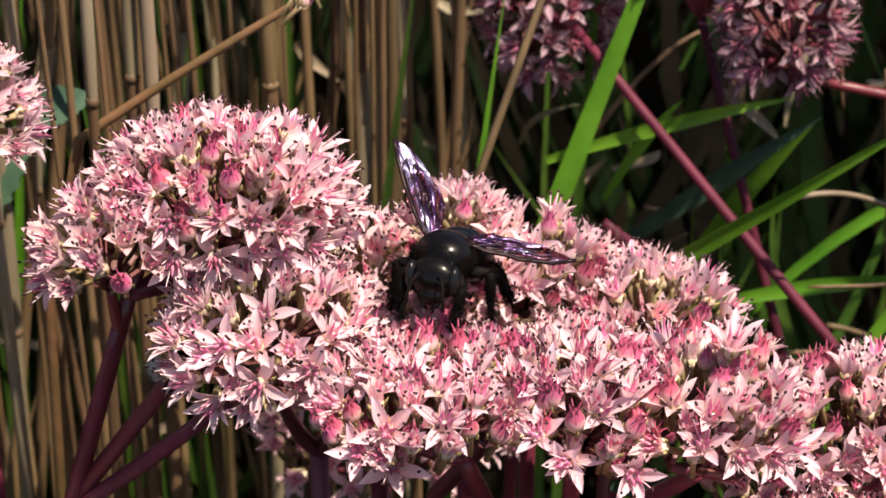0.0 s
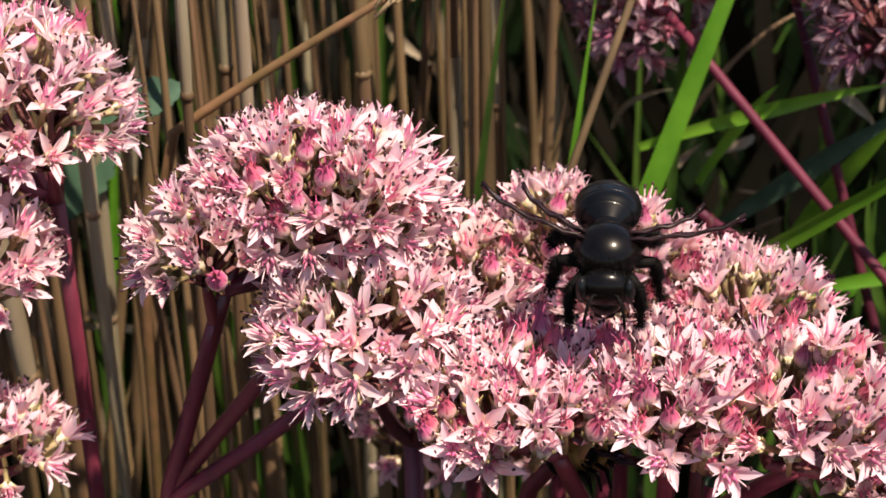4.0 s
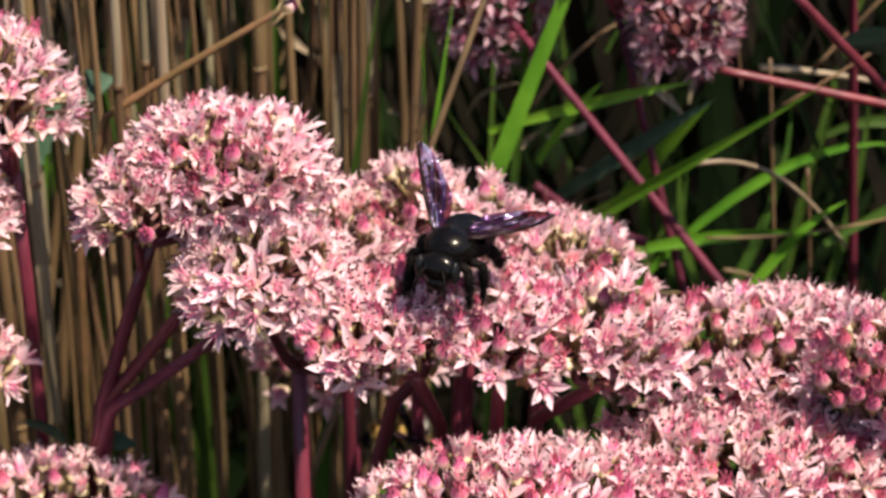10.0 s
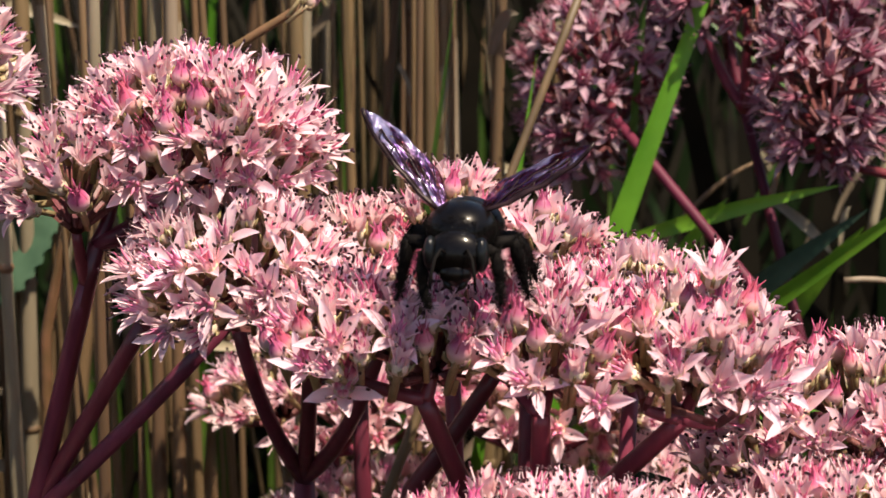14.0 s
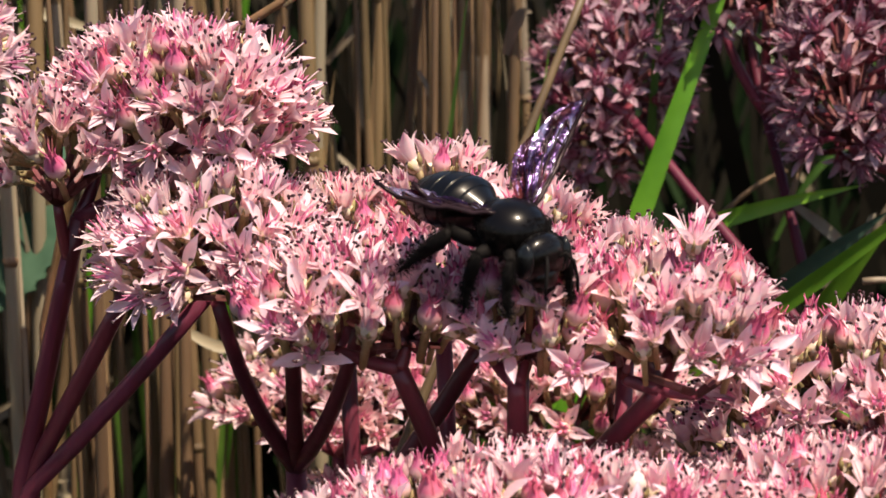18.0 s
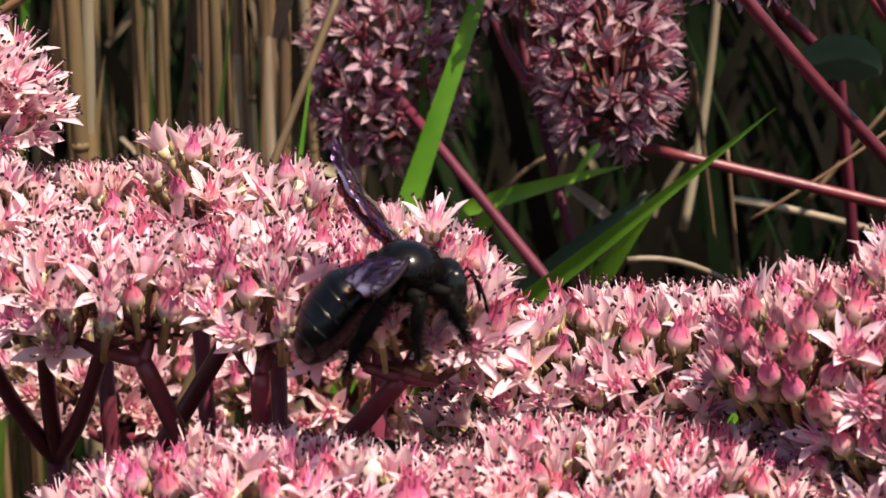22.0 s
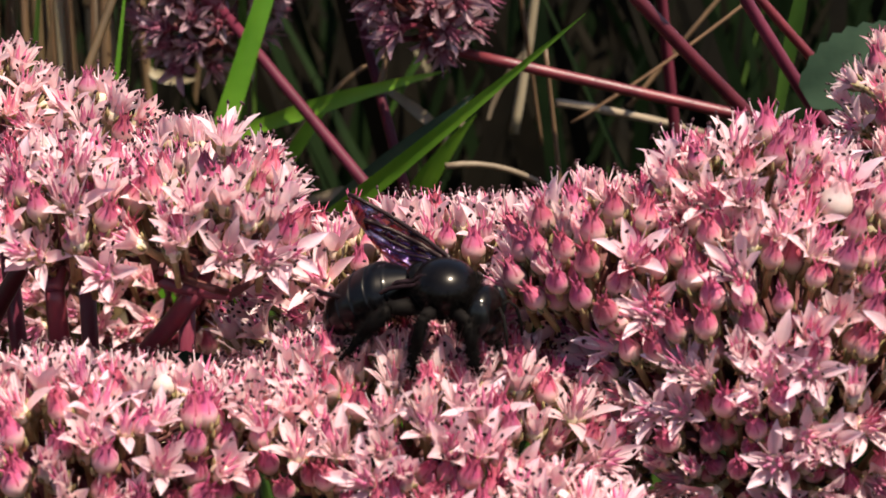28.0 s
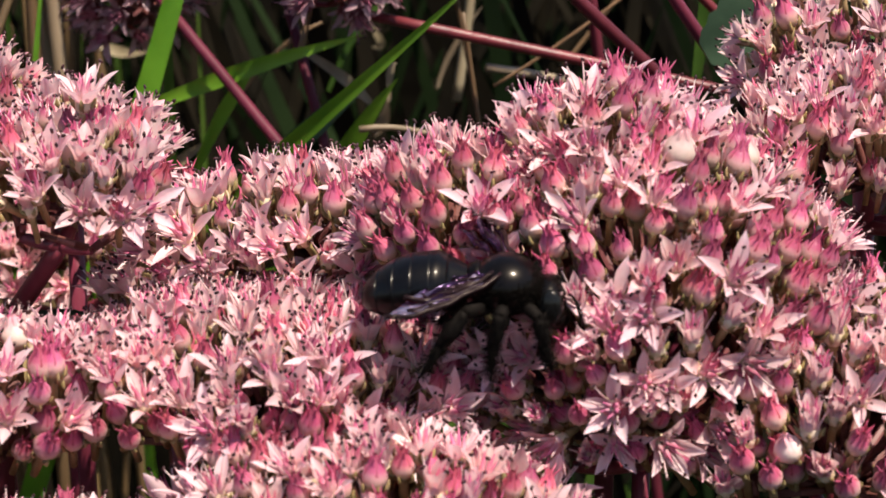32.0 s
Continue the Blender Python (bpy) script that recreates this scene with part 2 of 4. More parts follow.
def petal(b, angle, length, width, rise, curl, mat, rng):
    """A lance-shaped, channelled petal; rise: degrees above level at its root, curl: how far it bends out towards the tip."""
    ca, sa = math.cos(angle), math.sin(angle)
    verts, r, z = [], 0.0006, 0.0008
    steps, swerve = 7, rng.uniform(-0.08, 0.08)
    for k in range(steps + 1):
        u = k / steps
        w = width * (0.66 + 1.15 * u - 1.0 * u * u if u < 0.5 else 0.96 * (1 - ((u - 0.5) / 0.5) ** 1.5) + 0.025)
        e = radians(rise - curl * u * u)
        if k:
            r += length / steps * math.cos(e)
            z += length / steps * math.sin(e)
        fold = (0.20 + 0.10 * u) * w
        for side in (-1, -0.5, 0, 0.5, 1):
            x, y = r - fold * abs(side) ** 1.8 * math.sin(e), side * w * 0.5 + swerve * length * u * u
            h = z + fold * abs(side) ** 1.8 * math.cos(e)
            verts.append((x * ca - y * sa, x * sa + y * ca, h))
    faces = [(5 * k + j, 5 * k + j + 1, 5 * k + j + 6, 5 * k + j + 5) for k in range(steps) for j in range(4)]
    b.add(verts, faces, mat)


def flower_mesh(name, seed, rise, curl, size, mats, stamens=10):
    """An open stonecrop flower: five broad petals in a bowl, five small carpels and stamens with dark anthers over a cream cup, on a short stalk."""
    rng, b = random.Random(seed), Build()
    upright = rise > 58
    for k in range(5):
        petal(b, math.tau * k / 5 + rng.uniform(-0.10, 0.10), size * rng.uniform(0.90, 1.08), size * (0.44 if upright else 0.36), rise + rng.uniform(-9, 9), curl + rng.uniform(-12, 12), 0, rng)
    for k in range(5):
        a = math.tau * (k + 0.5) / 5 + rng.uniform(-0.15, 0.15)
        d = Vector((math.cos(a), math.sin(a), 0))
        lean = 0.10 if upright else 0.24
        tall = rng.uniform(0.88, 1.10)
        p = [Vector((0, 0, h * tall)) + d * o for h, o in ((0.0007, 0.0003), (0.0017, 0.00055), (0.0026, 0.0006), (0.0033, 0.0006 + lean * 0.0004), (0.0045, 0.0007 + lean * 0.0014))]
        b.tube(p, [0.00034, 0.00048, 0.00036, 0.00017, 0.00004], 6, 1)
    for k in range(stamens):
        a = math.tau * (k + 0.25) / stamens + rng.uniform(-0.2, 0.2)
        d = Vector((math.cos(a), math.sin(a), 0))
        s = rng.uniform(0.80, 1.12)
        spread = rng.uniform(0.18, 0.42) if upright else rng.uniform(0.30, 0.68)
        top = Vector((0, 0, 0.0012 + 0.0044 * s * (1 - 0.35 * spread))) + d * (0.0007 + 0.0036 * s * spread)
        mid = Vector((0, 0, 0.0012)) * 0.4 + top * 0.6 + d * 0.0002
        b.tube([d * 0.0007 + Vector((0, 0, 0.0012)), mid, top], [0.00012, 0.00010, 0.00007], 4, 2, False)
        b.ball(top, (0.00020, 0.00020, 0.00036), Matrix.Rotation(rng.uniform(0, 3), 3, "X"), 4, 6, 3)
    b.ball((0, 0, 0.0009), (0.00110, 0.00110, 0.0013), None, 6, 10, 5)
    for k in range(5):
        a = math.tau * (k + 0.5) / 5
        b.tube([(0.0006 * math.cos(a), 0.0006 * math.sin(a), 0.0002), (0.0012 * math.cos(a), 0.0012 * math.sin(a), 0.0010), (0.0016 * math.cos(a), 0.0016 * math.sin(a), 0.0019)], [0.0003, 0.00034, 0.00005], 4, 4)
    b.tube([(0, 0, -0.0045), (0, 0, -0.001), (0, 0, 0.0006)], [0.00042, 0.00046, 0.0008], 6, 4)
    return b.mesh(name, mats)


def bud_mesh(name, seed, length, girth, mats, crown=1.0):
    """A bud: a cream-based egg drawn up to a ribbed crimson crown of five petal points, over short sepals."""
    rng, b = random.Random(seed), Build()
    rows, verts = 10, []
    spans = [math.tau * p / 5 + q for p in range(5) for q in (0.0, 0.09, 0.63, 1.167)]
    sides = len(spans)
    for k in range(rows + 1):
        u = k / rows
        w = girth * (0.50 + 2.8 * u - 3.9 * u * u if u < 0.36 else 0.16 + 0.844 * (0.5 + 0.5 * math.cos(math.pi * (u - 0.36) / 0.64)) ** 0.85)
        for j, a in enumerate(spans):
            groove = 1 - 0.22 * u * u if j % 4 == 0 else (1.0 if j % 4 == 2 else 1 - 0.06 * u)
            verts.append((w * groove * math.cos(a + 0.3 * u), w * groove * math.sin(a + 0.3 * u), 0.0006 + length * u))
    for j in range(sides):
        faces = [(k * sides + j, k * sides + (j + 1) % sides, (k + 1) * sides + (j + 1) % sides, (k + 1) * sides + j) for k in range(rows)]
        seam = j % 4 in (0, 3)
        ring = [verts[i] for f in faces for i in f]
        for n in range(rows):
            b.add(ring[4 * n:4 * n + 4], [(0, 1, 2, 3)], 3 if seam and n > 4 else 0)
    z = Vector((0, 0, length))
    for k in range(5):
        a = math.tau * k / 5 + 0.93
        d = Vector((math.cos(a), math.sin(a), 0))
        lean = rng.uniform(0.35, 0.85) * crown
        b.tube([z * 0.62 + d * girth * 0.62, z * 0.86 + d * girth * 0.40, z * 1.02 + d * girth * (0.24 + 0.15 * lean), z * (1.02 + 0.17 * crown) + d * girth * 0.8 * lean], [girth * 0.12, girth * 0.16, girth * 0.10, 0.00003], 5, 1)
        q = math.tau * k / 5 + 0.3
        d = Vector((math.cos(q), math.sin(q), 0))
        b.tube([d * girth * 0.55 + Vector((0, 0, 0.0003)), d * girth * 0.98 + z * 0.20, d * girth * 1.10 + z * 0.44], [girth * 0.2, girth * 0.2, 0.00005], 4, 2)
    b.tube([(0, 0, -0.0045), (0, 0, -0.0005), (0, 0, 0.0008)], [0.00045, 0.0005, girth * 0.6], 6, 2)
    return b.mesh(name, mats)


F_MATS = [PETAL, CARPEL, FILAMENT, ANTHER, SEPAL, CUP]
STAR_MATS = [PETAL_STAR] + F_MATS[1:]
# flower colours with shade painted in; stem wine replaces sepal and cup
SHADED_MATS = [PETAL_SHADED, CARPEL_SHADED, FILAMENT_SHADED, ANTHER, STEM, STEM]
OPEN = [flower_mesh("star_flower", 11 + k, 34 + 8 * (k % 3), 14, 0.0048, STAR_MATS, 7) for k in range(6)]
CUPPED = [flower_mesh("cupped_flower", 31 + k, 64 + 6 * (k % 3), 24, 0.0046, F_MATS, 7) for k in range(6)]
HALF = [flower_mesh("opening_flower", 61 + k, 82 + 3 * k, 18, 0.0043, F_MATS, 4) for k in range(3)]
BUDS = [bud_mesh("bud", 51 + k, 0.0041 + 0.0003 * (k % 3), 0.00142, [BUD, CARPEL_TIP, SEPAL, SEAM], 1.35) for k in range(5)]
PALE_BUDS = [bud_mesh("bud", 81 + k, 0.0046, 0.0018, [BUD_PALE, BUD_PALE, SEPAL, BUD_PALE], 0.3) for k in range(2)]
OPEN_SHADED = [flower_mesh("star_flower", 71 + k, 25 + 10 * k, 14, 0.0042, SHADED_MATS, 6) for k in range(3)]


# ---- ground ----
def ground():
    n, span, verts = 60, 4.0, []
    for j in range(n + 1):
        for i in range(n + 1):
            x, y = [(2 * k / n - 1) for k in (i, j)]
            x, y = (math.copysign(abs(c) ** 3, c) * span * 60 + c * span * 0.2 for c in (x, y))
            verts.append((x, y, -0.34 + 0.012 * noise.noise((x * 6, y * 6, 0))))
    faces = [(j * (n + 1) + i, j * (n + 1) + i + 1, (j + 1) * (n + 1) + i + 1, (j + 1) * (n + 1) + i) for j in range(n) for i in range(n)]
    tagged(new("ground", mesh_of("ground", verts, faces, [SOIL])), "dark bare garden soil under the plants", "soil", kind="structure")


ground()

# ---- flower heads ----
HEADS = []


def head(name, centre, radii, spacing, opened, cupped, label, foot, joint=None, fork=None, shade_tint=False, low=-0.15, extra=(), inner=False):
    mm = lambda p: Vector(p) / 1000
    HEADS.append(dict(name=name, c=mm(centre), r=mm(radii), spacing=spacing / 1000, opened=opened, cupped=cupped, label=label, foot=mm(foot), joint=joint and mm(joint), fork=fork and mm(fork), shade_tint=shade_tint, low=low, inner=inner, extra=[(mm(p) - Vector(n).normalized() * 0.0026, Vector(n)) for p, n in extra]))


def inside(p, h, margin=0.0):
    d = p - h["c"]
    return sum((d[k] / (h["r"][k] + margin)) ** 2 for k in range(3)) < 1


def limb(points, r0, r1, name, mat, sides=8):
    b = Build()
    n = len(points) - 1
    b.tube(points, [r0 + (r1 - r0) * k / n for k in range(n + 1)], sides)
    return b.mesh(name, [mat])


def bent(a, z, sag):
    mid = (a + z) / 2 + Vector(((z.x - a.x) * 0.16, (z.y - a.y) * 0.16, -(z - a).length * sag))
    return [a * (1 - u) ** 2 + mid * 2 * u * (1 - u) + z * u * u for u in (0, 0.17, 0.34, 0.5, 0.67, 0.84, 1)]


PEDICEL = limb([Vector((0, 0, k / 3)) for k in range(4)], 0.00055, 0.00045, "pedicel", PEDICEL_MAT, 6)


def grow(h, number):
    rng = random.Random(100 + number)
    root = thing(h["name"], h["label"], "stonecrop", h["c"] - Vector((0, 0, h["r"].z)), "stonecrop plants in flower")
    base = root.location.copy()
    c, r = h["c"], h["r"]
    placed, tries = list(h["extra"]), 0
    singles = len(placed)
    while tries < 7000:
        tries += 1
        z = rng.uniform(h["low"], 1)
        a = rng.uniform(0, math.tau)
        q = math.sqrt(max(0, 1 - z * z))
        lump = 1 + 0.13 * noise.noise(Vector((math.cos(a) * q, math.sin(a) * q, z)) * 3.1 + Vector((number * 3.7, 0, 0)))
        unit = Vector((q * math.cos(a), q * math.sin(a), z)) * lump
        p = c + Vector((unit.x * r.x, unit.y * r.y, unit.z * r.z))
        if any((p - o).length < h["spacing"] for o, *_ in placed):
            continue
        if any(o is not h and inside(p, o, -0.001) for o in HEADS):
            continue
        n = Vector((unit.x / r.x, unit.y / r.y, unit.z / r.z)).normalized()
        n = (n * 0.75 + Vector((0, -0.06, 0.35)) + Vector((rng.uniform(-1, 1), rng.uniform(-1, 1), rng.uniform(-1, 1))) * 0.28).normalized()
        placed.append((p, n))
    outer = len(placed)
    if h["inner"]:
        # a second, deeper layer of closed buds fills the gaps
        for p, n in placed[:outer]:
            q = c + (p - c) * rng.uniform(0.80, 0.88) + Vector((rng.uniform(-1, 1), rng.uniform(-1, 1), rng.uniform(-1, 1))) * 0.0018
            if all((q - o).length > 0.0026 for o, *_ in placed[outer:]):
                placed.append((q, n))
    joint = h["joint"] or c - Vector((0, 0, r.z * (0.4 if h["shade_tint"] else 0.9)))
    hubs = []
    for p, n in placed:
        for hub in hubs:
            if (hub[0] - p).length < 0.014:
                hub[1].append((p, n))
                break
        else:
            hubs.append([p, [(p, n)]])
    foot, fork = h["foot"], h["fork"]
    spine = [foot]
    if fork:
        spine += [foot * (1 - u) + fork * u + Vector((0.004 * math.sin(number), 0, 0)) * math.sin(math.pi * u) for u in (0.25, 0.5, 0.75, 0.9, 1)]
        spine += [fork * (1 - u) + joint * u for u in (0.3, 0.6, 0.85)]
    else:
        spine += [foot * (1 - u) + joint * u + Vector((0.003 * math.sin(3 * u + number), 0, 0)) * math.sin(math.pi * u) for u in (0.2, 0.4, 0.6, 0.8, 0.92)]
    part("stem", limb([p - base for p in spine + [joint]], 0.0013 if h["shade_tint"] else 0.0017, 0.0009 if h["shade_tint"] else 0.0012, "stem", STEM_SHADED if h["shade_tint"] is True else STEM, 10), root)
    for first, some in hubs:
        mean = sum((p for p, n in some), Vector()) / len(some)
        knot = mean * 0.66 + joint * 0.34 - Vector((0, 0, 0.003))
        branch = part("branch", limb(bent(joint - base, knot - base, 0.03), 0.0011, 0.0007, "branch", STEM), root)
        for p, n in some:
            d = (p - n * 0.0035) - knot
            turn = d.to_track_quat("Z", "Y").to_matrix().to_4x4()
            part("pedicel", PEDICEL, branch, Matrix.Translation(knot - base) @ turn @ Matrix.Diagonal((1, 1, max(d.length, 0.001), 1)))
    for k, (p, n) in enumerate(placed):
        roll = rng.random()
        if k < singles:
            roll = 0
        elif k >= outer:
            roll = 1
        if h["shade_tint"]:
            me, name = rng.choice(OPEN_SHADED), "flower"
        elif roll < h["opened"]:
            me, name = rng.choice(OPEN), "flower"
        elif roll < h["opened"] + h["cupped"]:
            me, name = rng.choice(CUPPED), "flower"
        else:
            me, name = (rng.choice(HALF), "opening_flower") if rng.random() < 0.30 else (rng.choice(PALE_BUDS if rng.random() < 0.02 else BUDS), "bud")
        if name != "flower":
            # closed ones stand more upright than the open stars
            n = (n + Vector((0, -0.08, 0.85))).normalized()
        turn = n.to_track_quat("Z", "Y").to_matrix().to_4x4() @ Matrix.Rotation(rng.uniform(0, 6.28), 4, "Z")
        size = rng.uniform(0.9, 1.18)
        part(name, me, root, Matrix.Translation(p - base) @ turn @ Matrix.Scale(size, 4))


PALE = "domed stonecrop flower head of open pale pink stars"
MIX = "stonecrop flower head of pink stars and rosy buds"
UNDER = "lower stonecrop flower head of pale pink stars, half hidden"
H = "stonecrop_plant"
UP = (0.1, -0.1, 1)
head(H, (-59, 9, 30), (16, 10, 11.5), 3.4, 0.32, 0.62, PALE, (-150, 34, -340), (-73, 7, 18), (-85, 14, -22), inner=True)
head(H, (-73.5, 5, 26), (8, 8, 7.5), 3.4, 0.40, 0.56, PALE, (-146, 34, -340), (-75, 8, 12), (-85.5, 14, -23))
head(H, (-52, -1, 14), (13.5, 11, 9.5), 3.5, 0.66, 0.27, PALE, (-140, 32, -340), (-66, 3, 8), (-84, 14, -22), low=-0.25)
head(H, (-31, -13, 9), (15, 12, 8), 3.5, 0.28, 0.20, MIX, (0, 12, -340), (-26, -17, 4.5), (-21, -13, -10), low=0.12, inner=True, extra=[((-20, -21, 16), (-0.1, -0.7, 0.75)), ((-40.5, -21, 11), (-0.3, -0.75, 0.5)), ((-15, -18, 18), (0, -0.6, 0.8)), ((-36, -22.5, 8), (0.1, -0.8, 0.5))])
head(H, (-10, -13, 9), (11, 13, 7.5), 3.5, 0.20, 0.18, MIX, (-14, 0, -340), (-11, -19, 3.5), (-11, -17, -7), low=0.05, inner=True, extra=[((-7.7, -22, 15.8), (0.1, -0.6, 0.8)), ((-3.7, -26.5, 8), (0, -0.9, 0.45)), ((-12, -25, 10), (-0.1, -0.8, 0.6))])
head(H, (7.5, -14, 8.5), (11, 12, 6.5), 3.5, 0.22, 0.14, MIX, (-26, 6, -340), (7, -20, 3.5), (-3, -12, -10), low=0.05, inner=True, extra=[((10.7, -16, 22.3), UP), ((11, -25.5, 10), (0.1, -0.85, 0.5)), ((16, -25, 9), (0.2, -0.85, 0.5)), ((19, -23.5, 9.5), (0.3, -0.8, 0.5))])
head(H, (-24.5, 21, 12.5), (7.5, 7.5, 10), 3.5, 0.26, 0.52, PALE, (-20, 40, -340))
head(H, (-13, 20, 9), (9.5, 9, 9), 3.5, 0.30, 0.56, PALE, (-14, 38, -340))
head(H, (2, 15, 4), (13, 10, 8), 3.55, 0.30, 0.56, PALE, (-5, 30, -340))
head(H, (52, 8, -14), (17, 8, 8), 3.9, 0.34, 0.36, UNDER, (54, 20, -340))
head(H, (24, -9, -10), (14, 8, 8), 3.7, 0.34, 0.36, MIX, (22, 0, -340))
head(H, (-8, -36, -13), (27, 12, 9), 3.6, 0.34, 0.22, MIX, (-8, -25, -340), inner=True)
head(H, (32, -29, -14), (26, 17, 9), 3.5, 0.34, 0.36, MIX, (25, -20, -340), inner=True)
head(H, (40, -6, -2), (25, 12, 8), 3.5, 0.30, 0.40, MIX, (38, 0, -340))
head(H, (80, -20, -8), (24, 23, 22.5), 3.3, 0.30, 0.10, MIX, (78, -12, -340), low=-0.5, inner=True)
head(H, (76, -18, 12), (12, 9, 7.5), 3.4, 0.26, 0.10, MIX, (78, -8, -340), inner=True)
head(H, (58, -20, 3.5), (12, 10, 9), 3.4, 0.22, 0.08, MIX, (70, -10, -340), inner=True)
head(H, (112, 0, 6), (19, 14, 10), 3.7, 0.30, 0.30, MIX, (105, 8, -340), inner=True)
head(H, (117, 30, 11), (17, 14, 13), 4.00, 0.25, 0.35, MIX, (108, 40, -340))
head(H, (45, -50, -26), (24, 12, 12), 3.6, 0.34, 0.16, MIX, (45, -35, -340), inner=True)
head(H, (104, -30, -20), (24, 16, 16), 3.4, 0.22, 0.08, MIX, (92, -30, -340), inner=True)
head(H, (8, -54, -34), (26, 12, 12), 3.7, 0.36, 0.18, MIX, (8, -40, -340), inner=True)
head(H, (-106, 25, 38), (16, 14, 13), 3.82, 0.55, 0.38, PALE, (-97, 26, -340), (-99, 24, 24))
head(H, (-112.5, 12, 19.3), (11, 10, 9), 3.6, 0.4, 0.5, PALE, (-122, 40, -340))
head(H, (-114, 8, -10.4), (12, 9, 6), 3.6, 0.4, 0.5, PALE, (-128, 20, -340))
head(H, (-100, 4, -45), (25, 12, 10), 3.8, 0.4, 0.4, UNDER, (-110, 20, -340))
head(H, (-47, 66, -27), (19, 12, 10), 3.8, 0.4, 0.4, UNDER, (-44, 76, -340))
head(H, (-11, 66, -27), (21, 12, 10), 3.8, 0.4, 0.4, UNDER, (-12, 76, -340))
head(H, (6, 66, -46), (20, 11, 9), 3.9, 0.4, 0.4, UNDER, (8, 80, -340))
head(H, (-36, 62, -50), (20, 11, 9), 3.9, 0.4, 0.4, UNDER, (-34, 80, -340))
head(H, (-38, 18, 9), (11, 12, 8), 3.6, 0.3, 0.6, PALE, (-40, 34, -340))
# rear heads of the same flowers, their shade painted into the petals
DUSK = "stonecrop flower head behind grass blades, pinks darkened for shade"
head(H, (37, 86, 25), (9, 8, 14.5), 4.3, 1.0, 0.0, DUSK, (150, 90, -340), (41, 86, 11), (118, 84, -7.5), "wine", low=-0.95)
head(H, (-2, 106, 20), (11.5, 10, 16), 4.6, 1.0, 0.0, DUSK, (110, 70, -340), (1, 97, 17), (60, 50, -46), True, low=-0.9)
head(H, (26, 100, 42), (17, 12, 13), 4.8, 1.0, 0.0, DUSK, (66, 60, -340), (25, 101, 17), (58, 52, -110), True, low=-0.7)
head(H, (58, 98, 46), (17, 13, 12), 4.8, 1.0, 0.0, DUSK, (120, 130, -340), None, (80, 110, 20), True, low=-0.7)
for number, h in enumerate(HEADS):
    grow(h, number)


# ---- straw, grass and stems behind ----
def blade_mesh(points, width, mat, name="blade", twist=0.4):
    b = Build()
    pts = [Vector(p) for p in points]
    verts = []
    for k, p in enumerate(pts):
        u = k / (len(pts) - 1)
        d = (pts[min(k + 1, len(pts) - 1)] - pts[max(k - 1, 0)]).normalized()
        side = d.cross(Vector((0.25 * math.sin(twist * 5), -1, 0.3))).normalized()
        up = side.cross(d)
        w = width * min(1.0, 0.55 + u) * (1 - max(0, (u - 0.45) / 0.56) ** 1.6)
        for s, lift in ((-1, 0.18), (0, 0), (1, 0.18)):
            verts.append(p + side * s * w / 2 + up * lift * w)
    faces = [(3 * k + j, 3 * k + j + 1, 3 * k + j + 4, 3 * k + j + 3) for k in range(len(pts) - 1) for j in range(2)]
    b.add(verts, faces)
    return b.mesh(name, [mat])


def bowed(a, z, sag, n=10):
    a, z, sag = Vector(a) / 1000, Vector(z) / 1000, Vector(sag) / 1000
    return [a * (1 - u) + z * u + sag * 4 * u * (1 - u) for u in (k / n for k in range(n + 1))]


def grass_blade(a, z, sag, width, label="long bright green grass blade", mat=None):
    ob = new("grass_blade", blade_mesh(bowed(a, z, sag), width / 1000, mat or GRASS))
    tagged(ob, label, "grass", "grass blades")


def stalk(name, a, z, sag, r0, r1, mat, label, category, group, nodes=0):
    b = Build()
    pts = bowed(a, z, sag, 14)
    radii = [(r0 + (r1 - r0) * k / 14) / 1000 for k in range(15)]
    for k in range(nodes):
        radii[3 + (k * 5) % 10] *= 1.25
    b.tube(pts, radii, 8)
    culm = tagged(new(name, b.mesh(name, [mat])), label, category, group)
    if nodes and r0 >= 1.0:
        # a dry leaf sheath wraps the stalk above each swollen node
        for k in range(nodes):
            i = 8 + (k * 3 + int(abs(a[0]) * 7)) % 5
            way = pts[i + 1] - pts[i]
            b = Build()
            b.tube([pts[i] + way * u for u in (0.0, 0.25, 0.6, 1.0)], [radii[i] * g for g in (1.10, 1.22, 1.16, 1.05)], 7, 0, False)
            out = way.cross(Vector((0, 1, 0.3 * (k % 2)))).normalized() * radii[i]
            tip = pts[i] + way * 1.5 + out * (2.5 if k % 2 else -2.5)
            b.add([pts[i] + way * 0.7 - out * 0.8, pts[i] + way * 0.7 + out * 0.8, tip + Vector((0, -0.001, 0))], [(0, 1, 2)])
            part("leaf_sheath", b.mesh("leaf_sheath", [STRAW_PALE if k % 2 else STRAW]), culm, None, "dry papery leaf sheath")
            b = Build()
            b.tube([pts[i] - way * 0.03, pts[i], pts[i] + way * 0.03], [radii[i] * 1.02, radii[i] * 1.34, radii[i] * 1.02], 8)
            part("node", b.mesh("node", [STRAW]), culm, None, "swollen dark joint of the stalk")


grass_blade((-49.5, 76, -150), (30.5, 96, 80), (0, 0, 0), 5.0)
grass_blade((-38, 60, -150), (-12.5, 86, 30), (0, 0, 0), 2.6)
grass_blade((-33, 86, -60), (61.5, 53.7, 23.2), (0, 0, -1), 3.8)
grass_blade((-4, 92, -8), (41, 84.7, 7.6), (0, 0, 1), 3.0)
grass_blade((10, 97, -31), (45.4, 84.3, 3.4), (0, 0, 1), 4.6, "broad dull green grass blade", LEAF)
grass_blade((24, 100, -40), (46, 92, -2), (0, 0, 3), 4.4)
